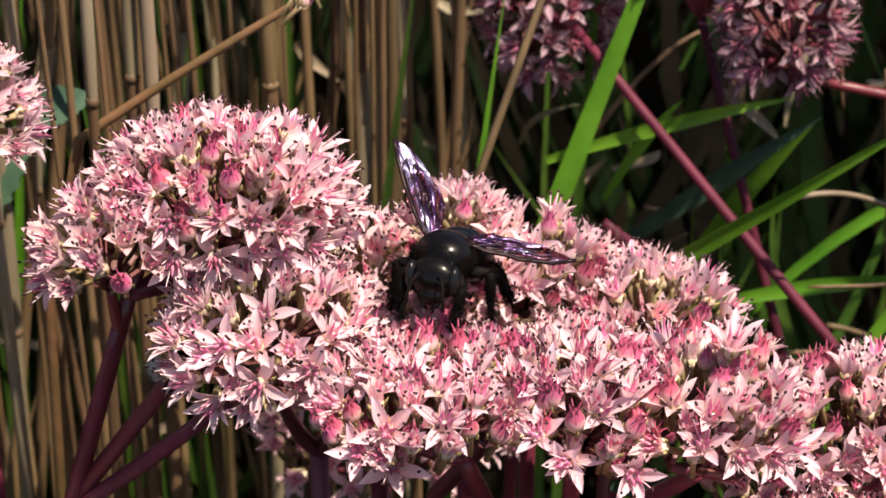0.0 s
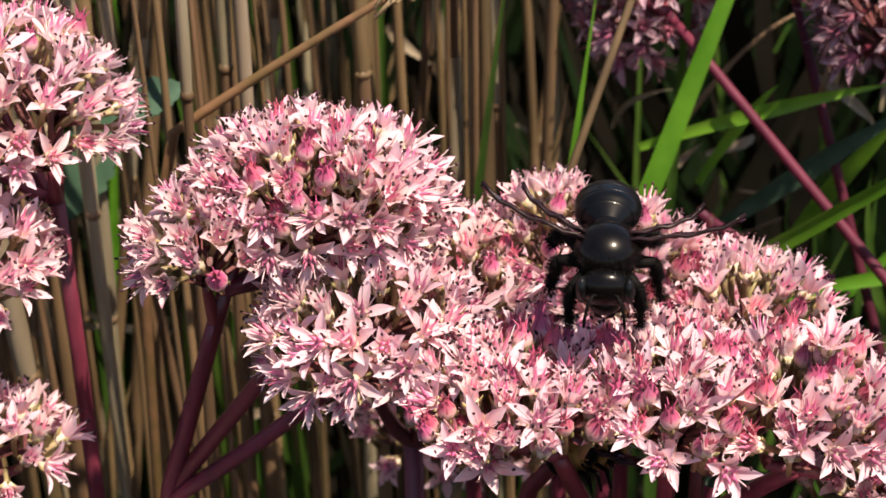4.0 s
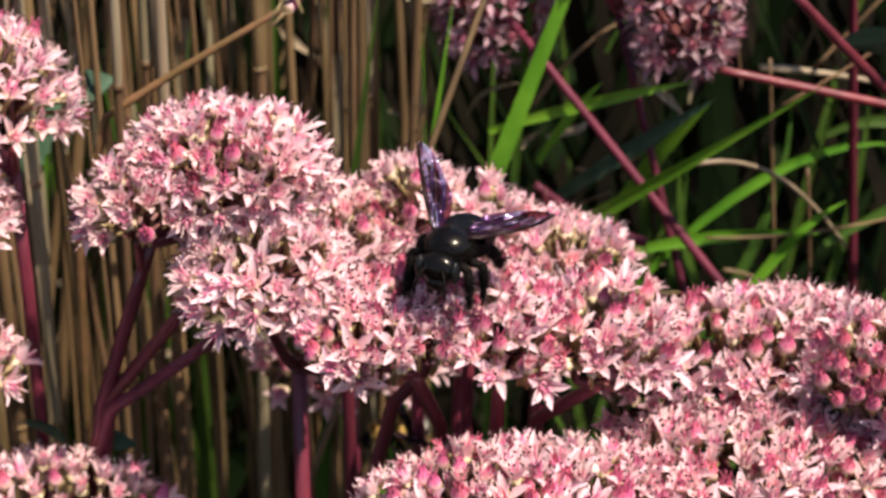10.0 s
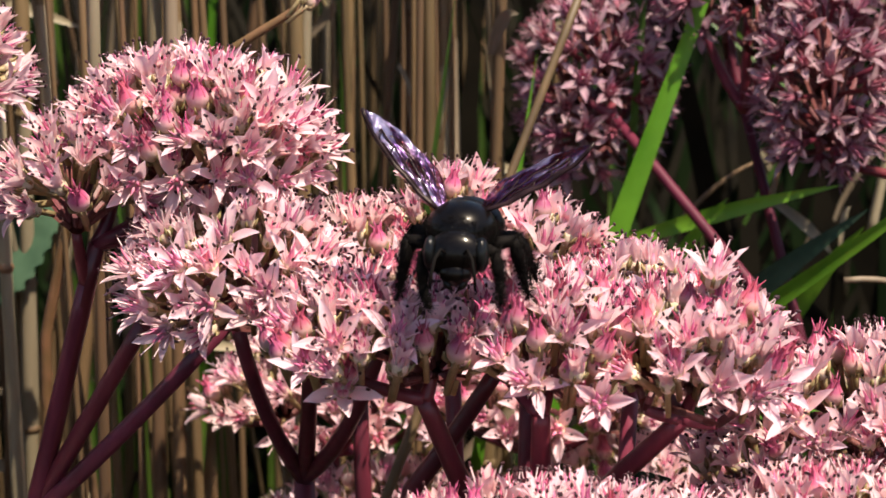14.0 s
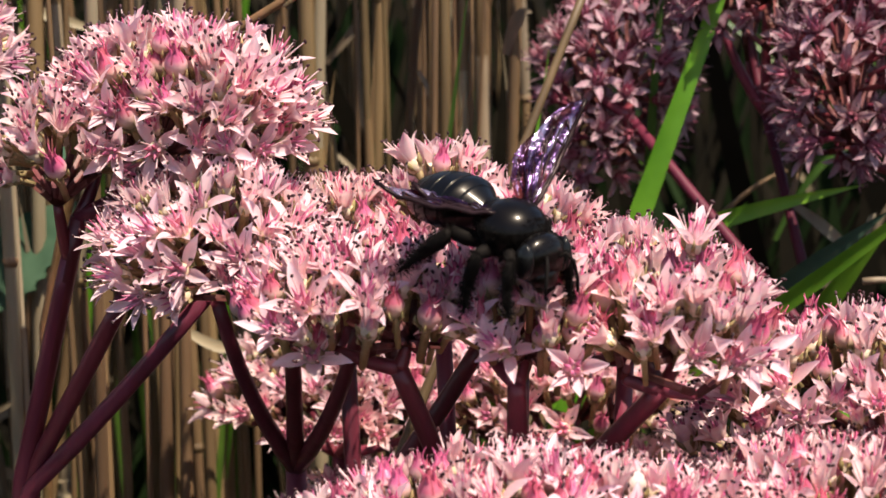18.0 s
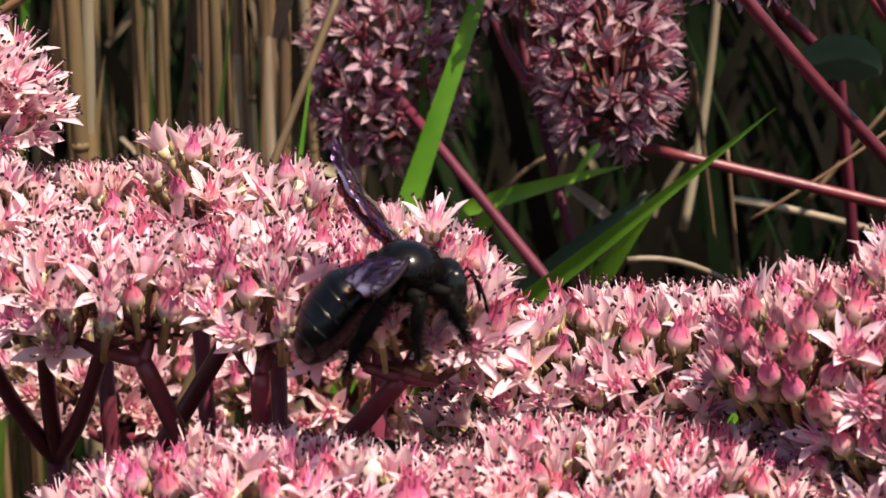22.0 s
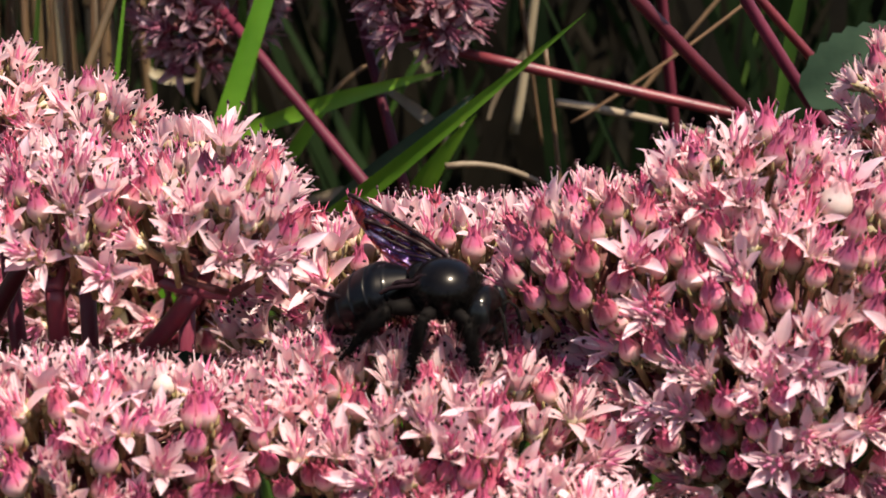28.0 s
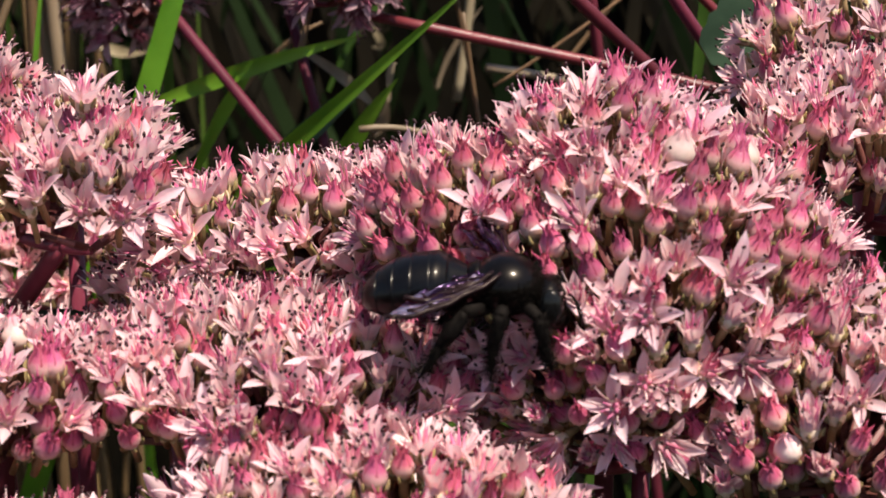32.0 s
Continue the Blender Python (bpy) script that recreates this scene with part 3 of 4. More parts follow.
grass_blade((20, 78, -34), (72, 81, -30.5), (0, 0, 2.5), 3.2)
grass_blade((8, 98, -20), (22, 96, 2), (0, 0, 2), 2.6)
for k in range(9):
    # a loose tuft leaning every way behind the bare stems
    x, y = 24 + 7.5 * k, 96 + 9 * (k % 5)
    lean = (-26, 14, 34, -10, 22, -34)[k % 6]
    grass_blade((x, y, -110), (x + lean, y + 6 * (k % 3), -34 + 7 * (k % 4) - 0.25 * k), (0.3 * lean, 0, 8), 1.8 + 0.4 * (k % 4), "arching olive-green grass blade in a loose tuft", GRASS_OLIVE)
grass_blade((44, 70, -60), (76, 78, -20), (0, 0, 8), 3)
grass_blade((30, 110, -70), (100, 120, -30), (0, 0, 14), 3)
ROSE = "rose-red bare stonecrop stem among grass"
PURPLE = "dark purple bare stonecrop stem behind the flowers"


def bare(a, z, r0, r1, mat=None, label=ROSE):
    stalk("plant_stem", a, z, (0, 0, -2), r0, r1, mat or STEM_SHADED, label, "stem", "bare stems")


bare((20, 74, -60), (7, 74.5, -13), 1.3, 1.0)
bare((30, 72, -26), (5, 75, -12), 1.2, 1.0)
bare((112, 75, -18), (50, 48.5, 47.5), 1.3, 1.0, STEM, PURPLE)
bare((118, 70, -20), (74, 58, 46), 1.2, 0.9, STEM, PURPLE)
bare((128, 78, -16), (66, 60, 52), 0.9, 0.7, STEM, PURPLE)
for run in (((-150, 34, -340), (-84, 13, -24), (-54, -1, 9)), ((-96, 20, -340), (-29, 2, -16), (-16, -2, 5))):
    # side stems that rise from the soil and bend in under a dome
    b = Build()
    pts = bowed(run[0], run[1], (0, 0, 0), 4) + bowed(run[1], run[2], (0, 0, -0.6), 4)[1:]
    b.tube(pts, [0.0017 - 0.00007 * k for k in range(9)], 9)
    tagged(new("plant_stem", b.mesh("plant_stem", [STEM])), "dark wine-red stonecrop stem under a flower head", "stem", "bare stems")
stalk("straw_stalk", (62, 116, -5.8), (91, 123.6, -14), (0, 0, 0.5), 0.8, 0.7, STRAW_PALE, "pale dry straw lying across the dark gap", "straw", "straw stalks", 1)
stalk("straw_stalk", (40, 72, -6), (78, 80, -34), (0, 0, 8), 0.6, 0.4, STRAW_PALE, "thin pale bent straw over dark ground", "straw", "straw stalks")
stalk("straw_stalk", (66, 90, -60), (58, 90, 10), (0, 0, 0), 0.5, 0.4, STRAW, "thin brown upright straw", "straw", "straw stalks")
stalk("straw_stalk", (56, 149, -20), (62.5, 153, 34), (1, 0, 0), 1.0, 0.8, STRAW_PALE, "pale dry upright straw", "straw", "straw stalks")
stalk("straw_stalk", (-70, 10, -120), (-4, 70, 47), (0, 0, 0), 0.8, 0.7, STRAW, "dry brown leaning straw stalk of ornamental grass", "straw", "straw stalks", 2)

# forked stem under the domes
forked = thing("forked_stem", "dark wine-red forked stonecrop stem under flower domes", "stem", Vector((-50, 28, -340)) / 1000)
knee = Vector((-47, 25, -24)) / 1000 - forked.location
part("stem", limb([knee * u for u in (0, 0.3, 0.6, 0.8, 1)], 0.0022, 0.0016, "stem", STEM, 10), forked)
for tip in ((-52.5, 0, 8), (-42.5, 0, 9), (-33, -2, 6)):
    part("branch", limb(bent(knee, Vector(tip) / 1000 - forked.location, 0.04), 0.0014, 0.0010, "branch", STEM), forked)

# a flowering side stalk with closed buds at its tip
sprig = thing("budding_stalk", "thin reddish olive stalk with pink buds at its tip", "stem", Vector((-100, 60, -340)) / 1000)
b = Build()
b.tube([p - sprig.location for p in [Vector((-100, 60, -340)) / 1000, Vector((-98, 56, -120)) / 1000, Vector((-92, 50, -10)) / 1000] + bowed((-84, 49, 21.5), (-46, 48.5, 46), (0, 0, 0.5), 9)], [0.0010 - 0.00003 * k for k in range(13)], 8)
part("stalk", b.mesh("stalk", [plain_material("stalk_olive", (0.10, 0.07, 0.02), (0.26, 0.12, 0.06), 200)]), sprig)
for k in range(6):
    at = Vector((-48 + 1.4 * k - 2 * (k % 2), 47 + 1.5 * (k % 3), 44.5 + 1.2 * k)) / 1000 - sprig.location
    part("bud", BUDS[k % 5], sprig, Matrix.Translation(at) @ pose(0, 0, 0, 20 * (k % 3) - 20, 50 - 8 * k, 30 * k) @ Matrix.Scale(0.8, 4))


def broad_leaf(at, length, width, turn, mat, label, teeth=9):
    """A thick stonecrop leaf with a toothed edge and a sunken midrib."""
    b, n, verts = Build(), 2 * teeth, []
    for k in range(n + 1):
        u = k / n
        w = width / 2 * math.sin(math.pi * (0.06 + 0.93 * u) ** 0.85) ** 0.8 * (1.06 if k % 2 else 0.94)
        z = -0.25 * length * (u - 0.4) ** 2
        for q in (-1, -0.5, 0, 0.5, 1):
            verts.append((u * length, q * w, z + 0.18 * w * abs(q)))
    top = [(5 * k + j, 5 * k + j + 5, 5 * k + j + 6, 5 * k + j + 1) for k in range(n) for j in range(4)]
    m = len(verts)
    verts += [(x, y, z - 0.0007) for x, y, z in verts]
    b.add(verts, top + [tuple(m + i for i in reversed(f)) for f in top])
    ob = new("stonecrop_leaf", b.mesh("stonecrop_leaf", [mat]))
    ob.matrix_world = Matrix.Translation(Vector(at) / 1000) @ pose(0, 0, 0, *turn)
    tagged(ob, label, "leaf", "stonecrop leaves")


GREY_LEAF = "fleshy grey-green toothed stonecrop leaf"
broad_leaf((-116.6, 90, -17.8), 0.026, 0.013, (60, -48, 10), LEAF, GREY_LEAF)
broad_leaf((-96, 70, 15.2), 0.012, 0.007, (50, -14, 10), LEAF, GREY_LEAF)
broad_leaf((-93.9, 16, -32.9), 0.0105, 0.0055, (50, -35, 180), LEAF, GREY_LEAF)
broad_leaf((-88.2, 16, -32.4), 0.009, 0.004, (50, 20, 0), LEAF, GREY_LEAF)
broad_leaf((-3, -2, -13), 0.010, 0.003, (70, -4, 0), LEAF, GREY_LEAF)
broad_leaf((78, 56, 30), 0.014, 0.009, (60, 0, 160), LEAF, GREY_LEAF)
broad_leaf((96, 52, 10), 0.022, 0.012, (60, -30, 0), LEAF, GREY_LEAF)

rng = random.Random(5)
for k in range(190):
    x = rng.uniform(-200, -20)
    y = (92 if x > -76 else 50) + 140 * rng.random() ** 1.2
    lean = rng.uniform(-6, 6) if rng.random() < 0.75 else rng.uniform(-40, 40)
    girth = rng.choice((0.5, 0.6, 0.8, 1.0, 1.3, 1.6))
    pale = rng.random() < 0.10
    stalk("straw_stalk", (x - lean, y, -340), (x + lean, y + rng.uniform(-10, 20), rng.uniform(60, 200)), (rng.uniform(-6, 6), 0, 0), girth, girth * 0.8, STRAW_PALE if pale else STRAW, "pale dry upright straw stalk of ornamental grass" if pale else "dry brown upright straw stalk of ornamental grass", "straw", "straw stalks", 2)
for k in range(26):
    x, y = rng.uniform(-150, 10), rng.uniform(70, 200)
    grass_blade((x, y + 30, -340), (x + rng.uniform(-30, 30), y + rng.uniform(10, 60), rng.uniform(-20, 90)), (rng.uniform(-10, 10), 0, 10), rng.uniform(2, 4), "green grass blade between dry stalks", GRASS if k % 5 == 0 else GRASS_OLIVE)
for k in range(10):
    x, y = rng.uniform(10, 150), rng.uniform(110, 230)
    grass_blade((x, y, -340), (x + rng.uniform(-70, 70), y + rng.uniform(-20, 40), rng.uniform(-90, 0)), (rng.uniform(-20, 20), 0, 30), rng.uniform(2, 4), "green grass blade low between stems, darkened for shade", GRASS_OLIVE)


for k in range(60):
    # curled pale scraps of dry leaf caught between the stalks
    x, y, z = rng.uniform(-130, 60), rng.uniform(84, 190), rng.uniform(-80, 60)
    reach, slope = rng.uniform(3, 11), rng.uniform(-1.5, 1.5)
    dx, dz = reach * math.cos(slope), reach * math.sin(slope)
    grass_blade((x - dx, y, z - dz), (x + dx, y + rng.uniform(-4, 4), z + dz), (rng.uniform(-3, 3), 0, rng.uniform(-3, 3)), rng.uniform(1.2, 2.8), "pale curled scrap of dry grass leaf", STRAW_PALE)


for k in range(22):
    # tangled dry bits hanging in the dark gap
    x, y, z = rng.uniform(10, 140), rng.uniform(72, 150), rng.uniform(-60, 40)
    reach, slope = rng.uniform(8, 26), rng.uniform(-1.5, 1.5)
    dx, dz = reach * math.cos(slope), reach * math.sin(slope)
    if k % 3:
        stalk("straw_stalk", (x - dx, y, z - dz - 20), (x + dx, y + rng.uniform(-8, 8), z + dz - 20), (0, 0, rng.uniform(-5, 5)), rng.uniform(0.3, 0.7), 0.3, STRAW, "thin bent dry straw tangled in the dark gap", "straw", "straw stalks")
    else:
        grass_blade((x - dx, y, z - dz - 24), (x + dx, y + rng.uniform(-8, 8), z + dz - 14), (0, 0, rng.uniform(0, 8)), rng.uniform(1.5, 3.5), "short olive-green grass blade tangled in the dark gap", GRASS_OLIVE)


def undergrowth(name, mat, count, seed, label, width, tall):
    """Dense growth far behind: thin leaning blades from the soil up."""
    rng, b = random.Random(seed), Build()
    for _ in range(count):
        y = 0.20 + 0.75 * rng.random()
        x = rng.uniform(-0.30, 0.30) * (1 + 1.2 * y)
        z1 = rng.uniform(-0.12, tall)
        a, e = Vector((x, y, -0.34)), Vector((x + rng.uniform(-0.22, 0.22), y + rng.uniform(-0.06, 0.06), z1))
        m = (a + e) / 2 + Vector((rng.uniform(-0.03, 0.03), 0, 0.02))
        w = width * rng.uniform(0.5, 1.4)
        side = Vector((1, rng.uniform(-0.7, 0.7), 0)).normalized() * w
        b.add([a - side, a + side, m + side, m - side, e], [(0, 1, 2, 3), (3, 2, 4)])
    ob = new(name, mesh_of(name, b.v, b.f, [mat]))
    tagged(ob, label, "undergrowth", kind="stuff")


# thicket in the darkened colours, in place of deep shade
undergrowth("undergrowth_grass", GRASS_SHADED, 2600, 21, "grass thicket behind the flowers, green darkened for shade", 0.0035, 0.10)
undergrowth("undergrowth_stalks", DEAD_SHADED, 3200, 22, "dead stalks behind the flowers, brown darkened for shade", 0.003, 0.16)


# ---- insects ----
def shell_material(name, dark, light, rough, coat=0.0, spec=0.13):
    m, t, b = material(name, rough, spec)
    v = coord(t)
    c = ramp(t, grain(t, v, 500, 4), [(0.35, dark), (0.7, light)])
    t.links.new(c, b.inputs["Base Color"])
    b.inputs["Coat Weight"].default_value = coat
    b.inputs["Coat Roughness"].default_value = 0.13
    b.inputs["Specular Tint"].default_value = (1.0, 0.84, 0.74, 1)
    bumped(t, b, grain(t, v, 4200, 2), 0.14, 0.00003)
    return m


SHELL = shell_material("bee_black_shell", (0.0016, 0.0011, 0.0010), (0.004, 0.0028, 0.0025), 0.30, 0.22, 0.11)
BELLY = shell_material("bee_blue_black", (0.0013, 0.0013, 0.0018), (0.003, 0.003, 0.004), 0.34, 0.20, 0.14)
FUZZ = shell_material("bee_black_hair", (0.0015, 0.001, 0.001), (0.004, 0.003, 0.003), 0.75)
EYE = shell_material("bee_eye", (0.003, 0.003, 0.0035), (0.008, 0.008, 0.008), 0.3, 0.3)
YELLOW = shell_material("bumble_yellow", (0.22, 0.12, 0.03), (0.40, 0.25, 0.08), 0.8)
WHITE_FUZZ = shell_material("bumble_white", (0.30, 0.27, 0.22), (0.45, 0.42, 0.38), 0.8)


def wing_material():
    m, t, b = material("wing_violet_brown", 0.17, 0.5, 0.75)
    mp = t.nodes.new("ShaderNodeMapping")
    mp.inputs["Scale"].default_value = (0.13, 1.0, 1.0)
    t.links.new(coord(t), mp.inputs[0])
    v = mp.outputs[0]
    # the pale violet stop paints lengthwise glints into the base colour
    c = ramp(t, grain(t, v, 800, 2), [(0.38, (0.016, 0.006, 0.010)), (0.49, (0.07, 0.03, 0.11)), (0.62, (0.60, 0.50, 0.72))])
    t.links.new(c, b.inputs["Base Color"])
    bumped(t, b, grain(t, v, 1500, 2), 0.7, 0.0009)
    clear = t.nodes.new("ShaderNodeBsdfTransparent")
    clear.inputs[0].default_value = (0.38, 0.13, 0.10, 1)
    mix = t.nodes.new("ShaderNodeMixShader")
    mix.inputs[0].default_value = 0.60
    t.links.new(clear.outputs[0], mix.inputs[1])
    t.links.new(b.outputs[0], mix.inputs[2])
    glow = t.nodes.new("ShaderNodeBsdfTranslucent")
    glow.inputs[0].default_value = (0.34, 0.07, 0.035, 1)
    both = t.nodes.new("ShaderNodeMixShader")
    both.inputs[0].default_value = 0.10
    t.links.new(mix.outputs[0], both.inputs[1])
    t.links.new(glow.outputs[0], both.inputs[2])
    t.links.new(both.outputs[0], t.nodes["Material Output"].inputs["Surface"])
    return m


WING = wing_material()
VEIN = shell_material("wing_vein", (0.010, 0.005, 0.006), (0.025, 0.012, 0.014), 0.3)


def fuzz(b, rng, count, spot, length, girth=0.00005, mat=0):
    """Short tapered hairs on a body; spot(rng) gives a root and an outward way."""
    for _ in range(count):
        p, n = spot(rng)
        n = (n + Vector((rng.uniform(-1, 1), rng.uniform(-1, 1), rng.uniform(-1, 1))) * 0.45).normalized()
        q = n.orthogonal().normalized() * girth
        r = n.cross(q)
        le = length * rng.uniform(0.6, 1.2)
        b.add([p + q, p - q * 0.5 + r, p - q * 0.5 - r, p + n * le], [(0, 1, 3), (1, 2, 3), (2, 0, 3)], mat)


def on_ball(centre, radii, keep=lambda d: True):
    def spot(rng):
        while True:
            d = Vector((rng.gauss(0, 1), rng.gauss(0, 1), rng.gauss(0, 1))).normalized()
            if keep(d):
                return Vector(centre) + Vector((d.x * radii[0], d.y * radii[1], d.z * radii[2])), d
    return spot


def wing_mesh(name, length, chord, lead, hind=False):
    """A wing along +x; lead: +1 or -1, the side of its front edge. Veins are raised on both faces."""
    b, nx, ny, verts = Build(), 14, 6, []

    def edge(u):
        front = 0.20 * chord * math.sin(math.pi * min(1, u * 1.02)) ** 0.6
        rear = -chord * (0.12 + 0.80 * math.sin(math.pi * min(1.0, 0.06 + u * 0.84)) ** 1.1) * (1 - max(0, (u - 0.86) / 0.15) ** 2 * 0.8)
        if hind:
            rear *= 1.05 - 0.3 * u
        return front, rear

    def surface(u, w):
        front, rear = edge(u)
        y = front + (rear - front) * w
        ripple = 0.00022 * math.sin(u * 21 + w * 6) + 0.00016 * math.sin(w * 17)
        tip_bend = 0.0013 * max(0, u - 0.55) ** 2 * 6
        return Vector((u * length, y * lead, ripple + tip_bend - 0.0006 * w))

    for i in range(nx + 1):
        for j in range(ny + 1):
            verts.append(surface(i / nx, j / ny))
    faces = [(i * (ny + 1) + j, (i + 1) * (ny + 1) + j, (i + 1) * (ny + 1) + j + 1, i * (ny + 1) + j + 1) for i in range(nx) for j in range(ny)]
    b.add(verts, faces, 0)
    runs = [[(u / 10, 0.02) for u in range(11)], [(u / 10, 0.12 + 0.02 * u / 10) for u in range(8)], [(u / 10, 0.22 + 0.25 * u / 10) for u in range(9)], [(u / 10, 0.30 + 0.5 * u / 10) for u in range(8)], [(0.42, 0.13), (0.47, 0.32), (0.50, 0.55)], [(0.60, 0.14), (0.63, 0.36), (0.6, 0.62)], [(0.74, 0.12), (0.80, 0.4)], [(0.15, 0.3), (0.34, 0.72), (0.5, 0.9)]]
    for n, run in enumerate(runs):
        b.tube([surface(u, w) + Vector((0, 0, 0.00004)) for u, w in run], [0.00030 if n == 0 else 0.00012] * len(run), 5, 1)
    return b.mesh(name, [WING, VEIN])


def leg_mesh(side, root, knee, ankle, toe, girth, rng):
    b = Build()
    pts = [Vector(p) / 1000 for p in (root, knee, ankle, toe)]
    m1 = pts[1] * 0.5 + pts[2] * 0.5
    b.tube([pts[0], pts[0] * 0.5 + pts[1] * 0.5, pts[1]], [girth * 0.8, girth, girth * 0.7], 8)
    b.tube([pts[1], m1, pts[2]], [girth * 0.6, girth * 0.95, girth * 0.65], 8)
    foot = [pts[2] * (1 - u) + pts[3] * u for u in (0, 0.3, 0.6, 1)]
    b.tube(foot, [girth * 0.55, girth * 0.5, girth * 0.35, girth * 0.2], 6)
    claw = pts[3] + (pts[3] - pts[2]) * 0.12
    for k in (-1, 1):
        b.tube([pts[3], claw + Vector((0.0003 * k, 0, -0.0002))], [girth * 0.15, 0.00003], 4)

    def spot(r):
        a, z = (pts[1], pts[2]) if r.random() < 0.65 else (pts[2], pts[3])
        u = r.random()
        d = Vector((r.gauss(0, 1), r.gauss(0, 1), r.gauss(0, 1))).normalized()
        return a * (1 - u) + z * u + d * girth * 0.5, d

    fuzz(b, rng, 1000, spot, 0.0012, 0.000045)
    return b.mesh("leg", [FUZZ])


LEGS = {}
ABDOMEN = []


def carpenter_bee():
    rng = random.Random(77)
    bee = thing("carpenter_bee", "large shiny black carpenter bee with violet-brown wings on flowers", "bee")
    b = Build()
    b.ball((0, 0, -0.0002), (0.0042, 0.0044, 0.0035), None, 18, 26, 0)
    b.ball((-0.0034, 0, 0.0008), (0.0015, 0.0021, 0.0015), None, 8, 12, 0)
    part("thorax", b.mesh("thorax", [SHELL]), bee, None, "glossy black domed thorax")
    b = Build()
    fuzz(b, rng, 3000, on_ball((0, 0, -0.0002), (0.0041, 0.0043, 0.0034), lambda d: d.z < 0.34 or abs(d.x) > 0.75), 0.0010, 0.00004)
    tagged(part("thorax_hair", b.mesh("hair", [FUZZ]), bee), kind="stuff")
    # abdomen of six overlapping plates
    turn = Matrix.Rotation(radians(-90), 3, "Y")
    for k in range(6):
        u0, u1 = k / 6, (k + 1.18) / 6
        b, rings, sides, verts = Build(), 6, 22, []
        for i in range(rings + 1):
            u = u0 + (u1 - u0) * i / rings
            w = (0.35 + 2.1 * u) if u < 0.28 else (0.938 + 0.06 * math.sin((u - 0.28) * 4)) * math.sqrt(max(0, 1 - (max(0.0, u - 0.45) / 0.60) ** 2.2))
            lip = 1.0 + 0.012 * (i / rings) - 0.008 * k / 6
            droop = -0.0016 * u * u
            for j in range(sides):
                a = math.tau * j / sides
                verts.append((-0.0041 - 0.0128 * u, 0.0047 * w * lip * math.cos(a), droop + 0.0002 + (0.0038 if math.sin(a) > 0 else 0.0034) * w * lip * math.sin(a)))
        faces = [(i * sides + j, (i + 1) * sides + j, (i + 1) * sides + (j + 1) % sides, i * sides + (j + 1) % sides) for i in range(rings) for j in range(sides)]
        faces.append(tuple(range(rings * sides, (rings + 1) * sides)))
        b.add(verts, faces)
        if k == 0:
            plates = part("abdomen", b.mesh("abdomen", [BELLY]), bee, None, "blue-black banded abdomen")
        else:
            part("abdomen_plate", b.mesh("abdomen_plate", [BELLY]), plates)
    b = Build()
    fuzz(b, rng, 500, on_ball((-0.0105, 0, -0.0006), (0.0062, 0.0046, 0.0036), lambda d: abs(d.y) > 0.6 or d.x < -0.8 or d.z < -0.4), 0.0009)
    tagged(part("abdomen_hair", b.mesh("hair", [FUZZ]), plates), kind="stuff")
    ABDOMEN.append(plates)
    b = Build()
    b.ball((0.0052, 0, -0.0010), (0.0022, 0.0037, 0.0031), None, 14, 20, 0)
    b.ball((0.0062, 0, -0.0030), (0.0014, 0.0021, 0.0016), None, 8, 12, 0)
    fuzz(b, rng, 260, on_ball((0.0052, 0, -0.0010), (0.0021, 0.0036, 0.0030), lambda d: d.z > -0.2 or d.x < 0.2), 0.0007, 0.00004)
    head_part = part("head", b.mesh("head", [SHELL]), bee, pose(-0.0002, 0, -0.0013))
    for s in (-1, 1):
        b = Build()
        b.ball((0.0057, 0.0031 * s, -0.0008), (0.0014, 0.0009, 0.0022), None, 10, 12)
        part("eye", b.mesh("eye", [EYE]), head_part, None, "smooth dark compound eye")
        b = Build()
        b.tube([(0.0066, 0.0008 * s, -0.0008), (0.0078, 0.0016 * s, 0.0003), (0.0086, 0.0022 * s, -0.0006), (0.0092, 0.0026 * s, -0.0026), (0.0094, 0.0027 * s, -0.0042)], [0.00022, 0.0002, 0.00023, 0.00023, 0.00018], 7)
        part("antenna", b.mesh("antenna", [FUZZ]), head_part)
        b = Build()
        b.tube([(0.0060, 0.0012 * s, -0.0034), (0.0068, 0.0009 * s, -0.0044), (0.0068, 0.0002 * s, -0.0051)], [0.0006, 0.0005, 0.0001], 7)
        part("mandible", b.mesh("mandible", [SHELL]), head_part)
        feet = (((2.0, 2.2, -2.0), (4.6, 4.6, -2.4), (5.2, 4.8, -5.8), (6.0, 4.6, -8.6)), ((-0.2, 2.8, -2.4), (0.4, 6.6, -1.8), (-0.4, 7.0, -6.0), (-0.2, 7.6, -9.2)), ((-2.2, 2.4, -2.4), (-4.4, 6.0, -1.8), (-7.4, 6.8, -5.6), (-9.6, 7.4, -8.6)))
        for k, (r0, kn, an, to) in enumerate(feet):
            pts = [tuple(a - c for a, c in zip((p[0], p[1] * s, p[2]), (r0[0], r0[1] * s, r0[2]))) for p in (r0, kn, an, to)]
            leg = part("leg", leg_mesh(s, *pts, (0.00085, 0.00092, 0.00115)[k], rng), bee, pose(r0[0] / 1000, r0[1] * s / 1000, r0[2] / 1000))
            LEGS[(s, k)] = leg
        LEGS[(s, "fore")] = part("forewing", wing_mesh("forewing", 0.0158, 0.0036, -s), bee, None, "glossy violet-brown veined wing")
        LEGS[(s, "hind")] = part("hindwing", wing_mesh("hindwing", 0.0110, 0.0035, -s, True), bee, None, "glossy violet-brown veined wing")
    return bee


